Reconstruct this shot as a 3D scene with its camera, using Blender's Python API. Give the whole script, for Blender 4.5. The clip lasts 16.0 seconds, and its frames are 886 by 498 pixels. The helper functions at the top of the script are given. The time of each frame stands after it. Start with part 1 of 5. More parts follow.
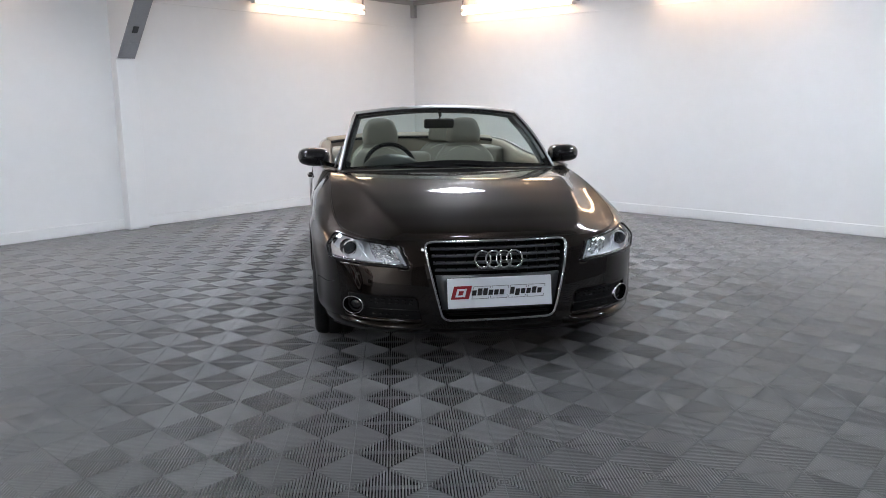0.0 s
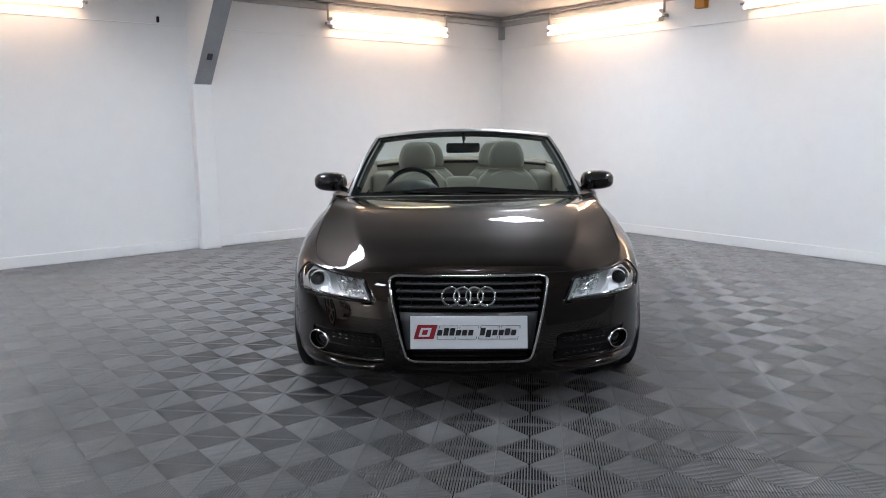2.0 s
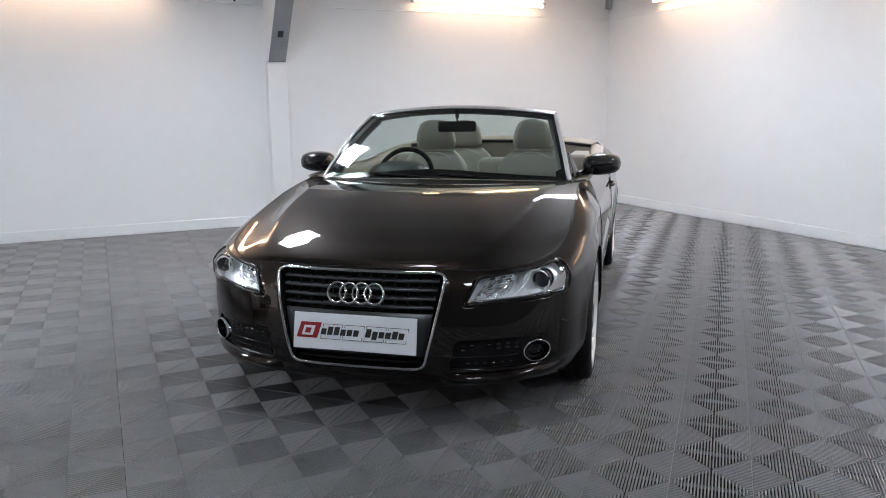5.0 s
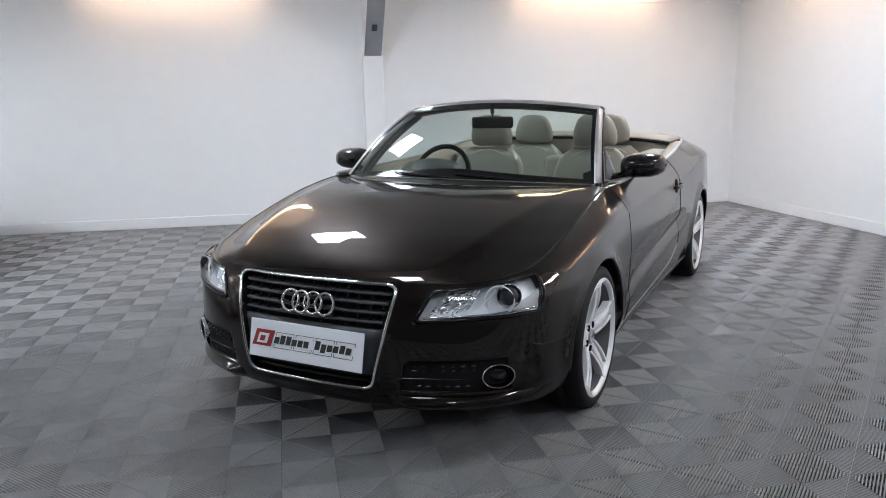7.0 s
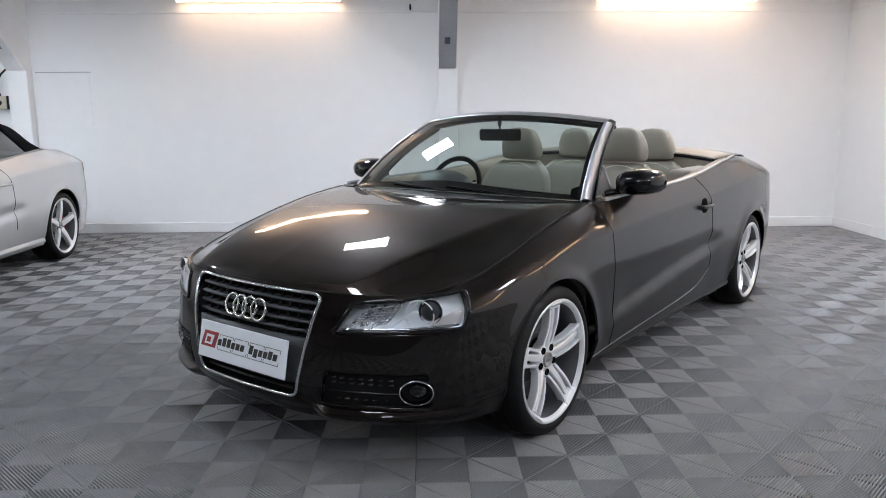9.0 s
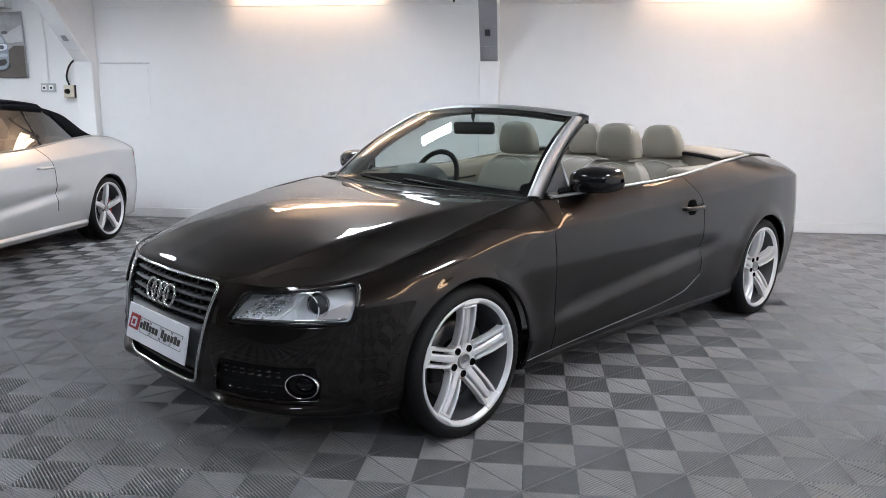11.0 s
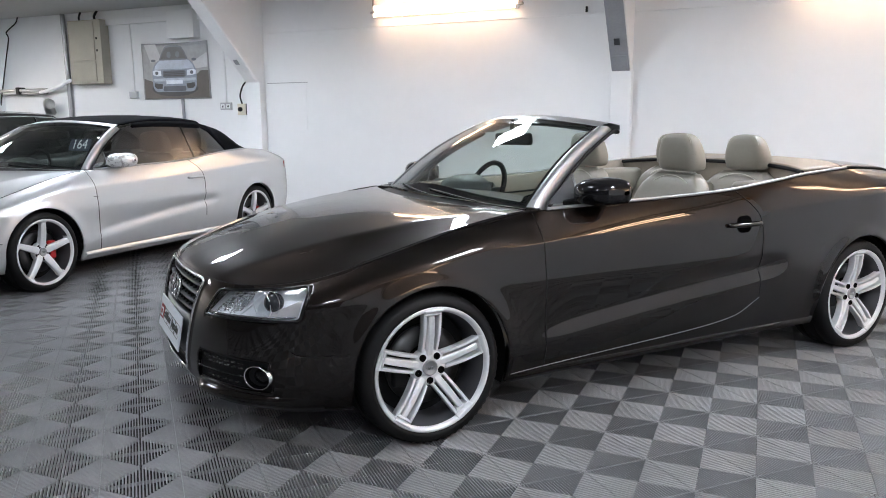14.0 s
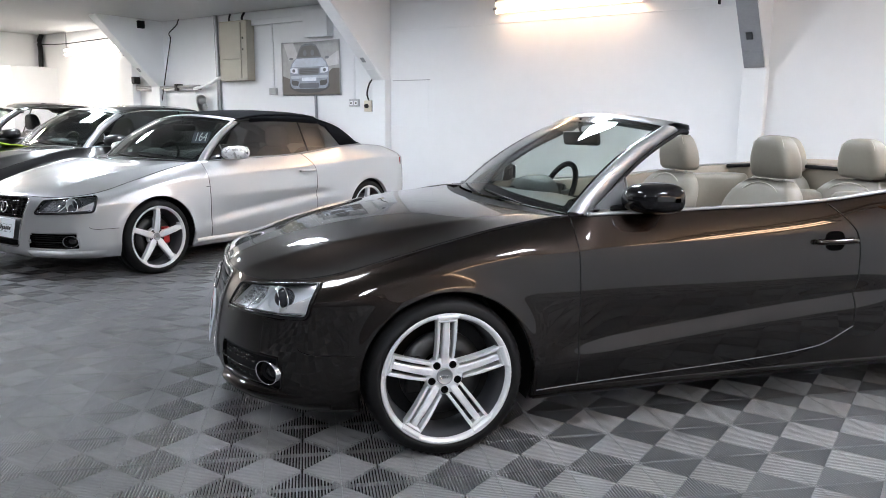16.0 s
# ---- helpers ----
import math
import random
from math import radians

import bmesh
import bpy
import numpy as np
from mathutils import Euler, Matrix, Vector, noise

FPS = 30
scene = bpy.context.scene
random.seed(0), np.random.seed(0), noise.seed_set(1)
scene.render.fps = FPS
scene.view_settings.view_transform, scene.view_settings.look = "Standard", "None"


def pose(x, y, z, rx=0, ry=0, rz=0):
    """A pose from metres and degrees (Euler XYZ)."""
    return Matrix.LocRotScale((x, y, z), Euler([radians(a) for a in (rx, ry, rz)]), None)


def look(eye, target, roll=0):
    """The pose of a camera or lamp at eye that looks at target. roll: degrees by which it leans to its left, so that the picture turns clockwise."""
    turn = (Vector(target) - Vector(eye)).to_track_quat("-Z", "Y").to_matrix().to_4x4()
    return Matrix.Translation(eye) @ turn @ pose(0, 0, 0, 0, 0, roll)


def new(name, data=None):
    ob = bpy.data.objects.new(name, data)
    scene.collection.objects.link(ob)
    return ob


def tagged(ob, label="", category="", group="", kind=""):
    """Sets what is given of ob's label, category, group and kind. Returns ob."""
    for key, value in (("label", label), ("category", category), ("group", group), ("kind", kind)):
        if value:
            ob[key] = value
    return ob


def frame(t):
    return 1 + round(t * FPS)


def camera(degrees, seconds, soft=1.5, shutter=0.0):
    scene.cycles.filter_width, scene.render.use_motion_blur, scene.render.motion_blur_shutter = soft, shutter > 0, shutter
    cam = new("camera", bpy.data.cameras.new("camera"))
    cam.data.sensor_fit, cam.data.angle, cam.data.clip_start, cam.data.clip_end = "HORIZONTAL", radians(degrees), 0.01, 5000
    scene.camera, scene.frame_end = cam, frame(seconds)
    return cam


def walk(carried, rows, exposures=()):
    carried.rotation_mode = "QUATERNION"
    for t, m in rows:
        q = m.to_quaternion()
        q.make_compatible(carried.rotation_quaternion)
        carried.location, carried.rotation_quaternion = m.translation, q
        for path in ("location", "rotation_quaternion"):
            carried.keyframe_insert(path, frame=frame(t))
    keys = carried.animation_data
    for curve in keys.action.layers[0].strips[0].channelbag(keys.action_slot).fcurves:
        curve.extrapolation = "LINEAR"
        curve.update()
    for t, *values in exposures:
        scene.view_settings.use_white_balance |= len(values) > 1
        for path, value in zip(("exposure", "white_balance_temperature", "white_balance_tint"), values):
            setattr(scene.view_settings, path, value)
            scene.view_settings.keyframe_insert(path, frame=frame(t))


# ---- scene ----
# ---------------------------------------------------------------- the camera
cam = camera(61.0, 16.0, soft=0.95)
PATH = [
    (0, (-3.552, -2.921, 1.377), (-2.079, -1.623, 0.993), -0.3),
    (0.5, (-3.301, -2.946, 1.382), (-1.877, -1.587, 1.028), -0.3),
    (1, (-3.115, -3.036, 1.377), (-1.746, -1.619, 1.034), -0.3),
    (1.5, (-2.925, -3.199, 1.379), (-1.64, -1.703, 1.049), -0.6),
    (2, (-2.745, -3.268, 1.373), (-1.528, -1.714, 1.05), -0.5),
    (2.5, (-2.513, -3.259, 1.387), (-1.392, -1.635, 1.062), -0.7),
    (3, (-2.318, -3.323, 1.37), (-1.264, -1.656, 1.038), -0.7),
    (3.5, (-2.116, -3.473, 1.365), (-1.128, -1.769, 1.018), -0.6),
    (4, (-1.92, -3.548, 1.359), (-0.975, -1.822, 1.002), -0.7),
    (6.5, (-0.808, -3.582, 1.353), (-0.294, -1.69, 0.959), -0.6),
    (7, (-0.613, -3.548, 1.357), (-0.209, -1.628, 0.968), -0.9),
    (7.5, (-0.353, -3.59, 1.339), (-0.09, -1.643, 0.967), -0.9),
    (8, (-0.172, -3.586, 1.345), (0.008, -1.628, 0.98), -0.8),
    (10.5, (0.738, -3.576, 1.319), (0.576, -1.611, 0.984), 0.4),
    (11, (0.924, -3.471, 1.323), (0.7, -1.517, 0.958), 0.4),
    (11.5, (1.094, -3.466, 1.325), (0.826, -1.515, 0.98), 0.0),
    (12, (1.309, -3.495, 1.321), (0.938, -1.562, 0.97), -0.7),
    (12.5, (1.447, -3.476, 1.315), (1.01, -1.555, 0.97), -1.1),
    (13, (1.571, -3.388, 1.296), (1.04, -1.489, 0.961), -0.9),
    (13.5, (1.699, -3.301, 1.312), (1.062, -1.434, 0.98), -0.6),
    (14, (1.879, -3.275, 1.313), (1.115, -1.457, 0.982), -0.3),
    (14.5, (2.054, -3.262, 1.322), (1.188, -1.491, 0.988), 0.0),
    (15, (2.14, -3.141, 1.296), (1.179, -1.418, 0.965), 0.1),
    (15.5, (2.199, -2.961, 1.302), (1.142, -1.295, 0.97), 0.3),
    (16, (2.276, -2.881, 1.303), (1.151, -1.262, 0.969), 0.5),
]
walk(cam, [(t, look(eye, target, roll)) for t, eye, target, roll in PATH], [(0.0, -0.06), (4.0, -0.08), (8.0, 0.10), (12.0, 0.10), (16.0, 0.35)])

# ---------------------------------------------------------------- the light
NORTH, EAST, SOUTH, WEST, CEIL = 5.24, 5.06, -5.6, -13.2, 2.93
world = bpy.data.worlds.new("world")
scene.world = world
world.use_nodes = True
world.node_tree.nodes["Background"].inputs[0].default_value = (0.75, 0.86, 1.0, 1)
world.node_tree.nodes["Background"].inputs[1].default_value = 0.02
WARM, COOL = (1.0, 0.65, 0.41), (0.822, 0.886, 0.982)
TUBE_POWER, PANEL_POWER = 21.0, 86.0


# ---------------------------------------------------------------- materials
def material(name, color, rough=0.5, metal=0.0, coat=0.0, coat_rough=0.03, vary=0.0, scale=8.0, bump=0.0, bump_scale=60.0, rough_vary=0.0, spec=0.5, edge=1.0, coat_ior=1.48):
    """A surface with variation at two sizes: patches of the given scale and a fine relief."""
    m = bpy.data.materials.new(name)
    m.use_nodes = True
    nt = m.node_tree
    b = nt.nodes["Principled BSDF"]
    b.inputs["Base Color"].default_value = (*color, 1)
    b.inputs["Roughness"].default_value = rough
    b.inputs["Metallic"].default_value = metal
    b.inputs["Coat Weight"].default_value = coat
    b.inputs["Coat Roughness"].default_value = coat_rough
    b.inputs["Coat IOR"].default_value = coat_ior
    b.inputs["Specular IOR Level"].default_value = spec
    b.inputs["Specular Tint"].default_value = (edge, edge, edge, 1)
    co = nt.nodes.new("ShaderNodeTexCoord")
    if vary or rough_vary:
        big, fine = nt.nodes.new("ShaderNodeTexNoise"), nt.nodes.new("ShaderNodeTexNoise")
        big.inputs["Scale"].default_value, fine.inputs["Scale"].default_value = scale, scale * 9
        big.inputs["Detail"].default_value = fine.inputs["Detail"].default_value = 4
        mix = nt.nodes.new("ShaderNodeMath")
        mix.operation = "MULTIPLY_ADD"
        mix.inputs[1].default_value = 0.6
        nt.links.new(co.outputs["Object"], big.inputs["Vector"])
        nt.links.new(co.outputs["Object"], fine.inputs["Vector"])
        nt.links.new(big.outputs["Fac"], mix.inputs[0])
        half = nt.nodes.new("ShaderNodeMath")
        half.operation = "MULTIPLY"
        half.inputs[1].default_value = 0.4
        nt.links.new(fine.outputs["Fac"], half.inputs[0])
        nt.links.new(half.outputs[0], mix.inputs[2])
        if vary:
            ramp = nt.nodes.new("ShaderNodeMapRange")
            ramp.inputs["From Min"].default_value, ramp.inputs["From Max"].default_value = 0.3, 0.7
            ramp.inputs["To Min"].default_value, ramp.inputs["To Max"].default_value = 1 - vary, 1 + vary
            nt.links.new(mix.outputs[0], ramp.inputs["Value"])
            tint = nt.nodes.new("ShaderNodeVectorMath")
            tint.operation = "SCALE"
            tint.inputs[0].default_value = color
            nt.links.new(ramp.outputs[0], tint.inputs["Scale"])
            nt.links.new(tint.outputs[0], b.inputs["Base Color"])
        if rough_vary:
            rr = nt.nodes.new("ShaderNodeMapRange")
            rr.inputs["From Min"].default_value, rr.inputs["From Max"].default_value = 0.3, 0.7
            rr.inputs["To Min"].default_value, rr.inputs["To Max"].default_value = rough - rough_vary, rough + rough_vary
            nt.links.new(mix.outputs[0], rr.inputs["Value"])
            nt.links.new(rr.outputs[0], b.inputs["Roughness"])
    if bump:
        n = nt.nodes.new("ShaderNodeTexNoise")
        n.inputs["Scale"].default_value, n.inputs["Detail"].default_value = bump_scale, 5
        bp = nt.nodes.new("ShaderNodeBump")
        bp.inputs["Strength"].default_value, bp.inputs["Distance"].default_value = 1.0, bump
        nt.links.new(co.outputs["Object"], n.inputs["Vector"])
        nt.links.new(n.outputs["Fac"], bp.inputs["Height"])
        nt.links.new(bp.outputs["Normal"], b.inputs["Normal"])
    return m


def glow(name, color, strength):
    m = bpy.data.materials.new(name)
    m.use_nodes = True
    b = m.node_tree.nodes["Principled BSDF"]
    b.inputs["Base Color"].default_value = (0.9, 0.9, 0.9, 1)
    b.inputs["Emission Color"].default_value = (*color, 1)
    b.inputs["Emission Strength"].default_value = strength
    return m


def glass(name, tint=(0.9, 0.95, 0.93), rough=0.0, gloss=0.06):
    """Thin clear pane: a gloss that grows at grazing angles over a tinted see-through sheet."""
    m = bpy.data.materials.new(name)
    m.use_nodes = True
    nt = m.node_tree
    nt.nodes.clear()
    out, tr, gl, mx, lw, pw, ma = (nt.nodes.new("ShaderNode" + k) for k in ("OutputMaterial", "BsdfTransparent", "BsdfGlossy", "MixShader", "LayerWeight", "Math", "Math"))
    tr.inputs[0].default_value = (*tint, 1)
    gl.inputs["Roughness"].default_value = rough
    lw.inputs["Blend"].default_value = 0.5
    pw.operation, ma.operation = "POWER", "MULTIPLY_ADD"
    pw.inputs[1].default_value = 4.0
    ma.inputs[1].default_value, ma.inputs[2].default_value = 0.9, gloss
    nt.links.new(lw.outputs["Facing"], pw.inputs[0])
    nt.links.new(pw.outputs[0], ma.inputs[0])
    nt.links.new(ma.outputs[0], mx.inputs[0])
    nt.links.new(tr.outputs[0], mx.inputs[1])
    nt.links.new(gl.outputs[0], mx.inputs[2])
    nt.links.new(mx.outputs[0], out.inputs[0])
    return m


WALL = material("wall_paint", (0.80, 0.81, 0.82), 0.75, vary=0.025, scale=0.7, bump=0.0012, bump_scale=9)
# Dark grey for the unseen south wall, to cut bounce and reflections
UNSEEN_WALL = material("unseen_wall_dark_grey", (0.11, 0.11, 0.115), 0.8, vary=0.05, scale=0.7)
# White ceiling greyed below the walls, to dim its reflection on the hoods
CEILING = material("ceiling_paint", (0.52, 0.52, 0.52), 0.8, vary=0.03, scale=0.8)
TRIM = material("white_gloss_trim", (0.82, 0.83, 0.84), 0.35, vary=0.03, scale=3)
GREY_STEEL = material("grey_painted_steel", (0.30, 0.31, 0.33), 0.5, vary=0.10, scale=6)
# Near black, so the gaps between the floor ribs carry shade in the colour
UNDERFLOOR = material("gap_shade_underfloor", (0.006, 0.006, 0.0065), 0.9, vary=0.3, scale=3)
PLASTIC_TILE = material("grey_plastic_tile", (0.198, 0.200, 0.207), 0.36, vary=0.16, scale=1.3, rough_vary=0.07, spec=0.8)
TUBE_WARM = glow("warm_tube", WARM, TUBE_POWER)
TUBE_OLD = glow("dim_tube", (1.0, 0.93, 0.85), 14.0)
PANEL_COOL = glow("cool_panel", COOL, PANEL_POWER)
# Output cut only to darken the floor in front of the cars
PANEL_DIM = glow("dimmed_panel", COOL, PANEL_POWER * 0.33)
PANEL_WARM = glow("warm_panel", (1.0, 0.90, 0.79), PANEL_POWER * 1.7)
BROWN = material("brown_metallic_paint", (0.0140, 0.0100, 0.0081), 0.37, metal=1.0, coat=1.0, coat_rough=0.006, spec=0.0, edge=0.6, coat_ior=1.5)
SILVER = material("silver_metallic_paint", (0.66, 0.668, 0.675), 0.36, metal=0.68, coat=1.0, coat_rough=0.01)
BLACKPAINT = material("black_paint", (0.008, 0.008, 0.009), 0.3, coat=1.0, coat_rough=0.03)
GLOSSBLACK = material("gloss_black_plastic", (0.006, 0.006, 0.007), 0.12)
MATTBLACK = material("black_plastic", (0.007, 0.007, 0.0075), 0.6, vary=0.2, scale=20, spec=0.22)
GREYPLASTIC = material("grey_plastic", (0.05, 0.055, 0.06), 0.4, vary=0.1, scale=10)
RUBBER = material("tyre_rubber", (0.006, 0.006, 0.0065), 0.6, spec=0.26, vary=0.25, scale=14, bump=0.0006, bump_scale=180)
CHROME = material("chrome", (0.75, 0.76, 0.78), 0.08, metal=1.0)
ALU = material("brushed_aluminium", (0.40, 0.41, 0.42), 0.38, metal=0.75, rough_vary=0.05, scale=20)
BRIGHT_ALU = material("satin_aluminium", (0.78, 0.79, 0.80), 0.28, metal=0.6, rough_vary=0.05, scale=20)
# Alloy barrel darkened in colour for the shade between the spokes
BARREL = material("shaded_rim_barrel", (0.10, 0.102, 0.11), 0.4, metal=0.4, vary=0.1, scale=12)
ALLOY = material("silver_alloy", (0.80, 0.81, 0.825), 0.30, metal=0.35, coat=0.5, vary=0.04, scale=10)
LEATHER = material("beige_leather", (0.265, 0.246, 0.208), 0.45, vary=0.06, scale=6, bump=0.0007, bump_scale=260)
BEIGETRIM = material("beige_plastic_trim", (0.27, 0.232, 0.185), 0.5, vary=0.05, scale=10, bump=0.0004, bump_scale=300)
DARKLEATHER = material("charcoal_leather", (0.030, 0.030, 0.032), 0.45, vary=0.1, scale=6, bump=0.0007, bump_scale=260)
STITCH = material("pale_piping", (0.50, 0.47, 0.40), 0.6)
DARKTRIM = material("dark_dashboard", (0.040, 0.043, 0.042), 0.5, vary=0.15, scale=10, bump=0.0004, bump_scale=300)
# Shade of holes and hollows put into the colour
RECESS_SHADE = material("recess_shade_black", (0.003, 0.003, 0.003), 0.9, spec=0.02)
CANVAS = material("black_canvas", (0.0045, 0.005, 0.0065), 0.9, spec=0.05, vary=0.15, scale=40, bump=0.0005, bump_scale=400)
GLASS = glass("windscreen_glass", (0.60, 0.69, 0.655))
DARKGLASS = glass("tinted_glass", (0.20, 0.215, 0.21), gloss=0.28)
LENS = glass("lamp_lens", (0.97, 0.98, 1.0), gloss=0.06)
PROJECTOR = material("projector_glass", (0.025, 0.028, 0.032), 0.06)
REFLECTOR = material("lamp_reflector", (0.92, 0.95, 0.97), 0.28, metal=0.35)
FACETS = material("facet_chrome", (0.90, 0.92, 0.94), 0.16, metal=0.8)
PLATEWHITE = material("plate_white", (0.88, 0.92, 0.97), 0.3)
PLATERED = material("plate_red", (0.33, 0.015, 0.025), 0.4)
INK = material("plate_ink", (0.02, 0.02, 0.022), 0.5)
DISC = material("brake_disc_steel", (0.10, 0.10, 0.10), 0.4, metal=1.0)
CALIPER_RED = material("red_caliper", (0.42, 0.012, 0.014), 0.35, coat=0.5)


# ---------------------------------------------------------------- builders
def obj(name, verts, faces, mat, parent=None, label="", smooth=True):
    me = bpy.data.meshes.new(name)
    me.from_pydata([tuple(map(float, v)) for v in verts], [], faces)
    me.materials.append(mat)
    if smooth:
        me.polygons.foreach_set("use_smooth", [True] * len(me.polygons))
    ob = new(name, me)
    ob.parent = parent
    if label:
        ob["label"] = label
    return ob


def part(name, bm, mat, parent=None, label="", smooth=False):
    me = bpy.data.meshes.new(name)
    bm.to_mesh(me)
    bm.free()
    me.materials.append(mat)
    if smooth:
        me.polygons.foreach_set("use_smooth", [True] * len(me.polygons))
    ob = new(name, me)
    ob.parent = parent
    if label:
        ob["label"] = label
    return ob


def thing(name, label, category, m=None, group="", kind=""):
    ob = new(name)
    ob.empty_display_size = 0.1
    if m is not None:
        ob.matrix_world = m
    return tagged(ob, label, category, group, kind)


def rbox(x0, x1, y0, y1, z0, z1, r=0.005, seg=2, bm=None):
    """A box with rounded edges."""
    bm = bm or bmesh.new()
    made = bmesh.ops.create_cube(bm, size=1.0, matrix=Matrix.Translation(((x0 + x1) / 2, (y0 + y1) / 2, (z0 + z1) / 2)) @ Matrix.Diagonal((x1 - x0, y1 - y0, z1 - z0, 1)))
    if r > 0:
        edges = list({e for v in made["verts"] for e in v.link_edges})
        bmesh.ops.bevel(bm, geom=edges, offset=r, segments=seg, profile=0.5, affect="EDGES")
    return bm


def grid(P, close_u=False, close_v=False):
    """Vertices and faces of a sheet of points of shape (n, m, 3)."""
    n, m = P.shape[:2]
    faces = []
    for i in range(n if close_u else n - 1):
        for j in range(m if close_v else m - 1):
            faces.append((i * m + j, ((i + 1) % n) * m + j, ((i + 1) % n) * m + (j + 1) % m, i * m + (j + 1) % m))
    return P.reshape(-1, 3), faces


def tube(path, r, sides=8, closed=False, squash=1.0):
    """A round bar along a line of points."""
    path = np.array(path, float)
    n = len(path)
    t = np.roll(path, -1, 0) - np.roll(path, 1, 0) if closed else np.gradient(path, axis=0)
    t /= np.linalg.norm(t, axis=1)[:, None] + 1e-9
    up = np.array([0, 0, 1.0])
    rings = []
    for p, d in zip(path, t):
        a = np.cross(d, up)
        if np.linalg.norm(a) < 0.05:
            a = np.cross(d, (0, 1.0, 0))
        a /= np.linalg.norm(a)
        b = np.cross(a, d)
        rings.append([p + r * (math.cos(k) * a + squash * math.sin(k) * b) for k in np.linspace(0, 2 * math.pi, sides, endpoint=False)])
    v, f = grid(np.array(rings), close_u=closed, close_v=True)
    if not closed:
        f.append(tuple(range(sides))[::-1])
        f.append(tuple((n - 1) * sides + k for k in range(sides)))
    return v, f


def lathe_x(profile, seg=64):
    """Turns points (x, r) round the x axis."""
    ang = np.linspace(0, 2 * math.pi, seg, endpoint=False)
    P = np.array([[(x, r * math.cos(a), r * math.sin(a)) for x, r in profile] for a in ang])
    return grid(P, close_u=True)


def spline(points, n):
    """Catmull-Rom line through points."""
    p = np.array(points, float)
    p = np.vstack([2 * p[0] - p[1], p, 2 * p[-1] - p[-2]])
    out = []
    for u in np.linspace(0, len(p) - 3 - 1e-6, n):
        i = int(u)
        t = u - i
        a, b, c, d = p[i], p[i + 1], p[i + 2], p[i + 3]
        out.append(0.5 * (2 * b + (c - a) * t + (2 * a - 5 * b + 4 * c - d) * t * t + (3 * b - a - 3 * c + d) * t**3))
    return np.array(out)


def smooth_interp(x, xs, ys):
    """Monotone-looking smooth interpolation (Hermite with limited slopes)."""
    xs, ys = np.array(xs, float), np.array(ys, float)
    d = np.diff(ys) / np.diff(xs)
    m = np.zeros_like(ys)
    m[1:-1] = np.where(d[1:] * d[:-1] > 0, 2 * d[1:] * d[:-1] / (d[1:] + d[:-1] + 1e-12), 0)
    m[0], m[-1] = d[0], d[-1]
    x = np.clip(x, xs[0], xs[-1])
    i = np.clip(np.searchsorted(xs, x) - 1, 0, len(d) - 1)
    h = xs[i + 1] - xs[i]
    t = (x - xs[i]) / h
    return (2 * t**3 - 3 * t**2 + 1) * ys[i] + (t**3 - 2 * t**2 + t) * h * m[i] + (-2 * t**3 + 3 * t**2) * ys[i + 1] + (t**3 - t**2) * h * m[i + 1]


def sstep(a, b, x):
    t = np.clip((x - a) / (b - a), 0, 1)
    return t * t * (3 - 2 * t)


def coons(left, right, front, back):
    """A sheet between four lines: left and right run front to back (n points), front and back run left to right (m points)."""
    n, m = len(left), len(front)
    v, u = np.linspace(0, 1, n)[:, None, None], np.linspace(0, 1, m)[None, :, None]
    side = (1 - u) * left[:, None] + u * right[:, None]
    ends = (1 - v) * front[None] + v * back[None]
    corner = (1 - u) * (1 - v) * front[0] + u * (1 - v) * front[-1] + (1 - u) * v * back[0] + u * v * back[-1]
    return side + ends - corner


# ---------------------------------------------------------------- the shape of the car body
# Car space: x to its left, y to its rear from the front axle, z up.
PLAN = spline([(0, -0.885), (0.28, -0.868), (0.50, -0.812), (0.69, -0.712), (0.838, -0.550), (0.904, -0.36), (0.933, -0.12), (0.940, 0.15), (0.936, 0.6), (0.936, 1.3), (0.939, 2.0), (0.946, 2.6), (0.941, 3.0), (0.897, 3.36), (0.748, 3.60), (0.42, 3.715), (0, 3.74)], 500)
ARC = np.r_[0, np.cumsum(np.linalg.norm(np.diff(PLAN, axis=0), axis=1))]
LENGTH = ARC[-1]
WHEELBASE, AXLE, ARCH = 2.751, 0.321, 0.348


def s_of_x(x):
    """Way along the plan outline to a half width, at the nose."""
    k = int(np.argmax(PLAN[:, 0] > 0.9))
    return float(np.interp(x, PLAN[:k, 0], ARC[:k]))


def s_of_y(y):
    return float(np.interp(y, PLAN[:, 1], ARC))


def y_of_s(s):
    return np.interp(abs(s), ARC, PLAN[:, 1])


def top_z(y):
    return smooth_interp(y, [-0.885, -0.8, -0.5, -0.2, 0, 0.25, 0.5, 0.6, 1.0, 1.5, 1.75, 2.03, 2.4, 2.8, 3.2, 3.55, 3.74], [0.691, 0.684, 0.716, 0.788, 0.838, 0.892, 0.926, 0.932, 0.943, 0.955, 0.968, 0.995, 1.028, 1.040, 1.022, 0.978, 0.955])


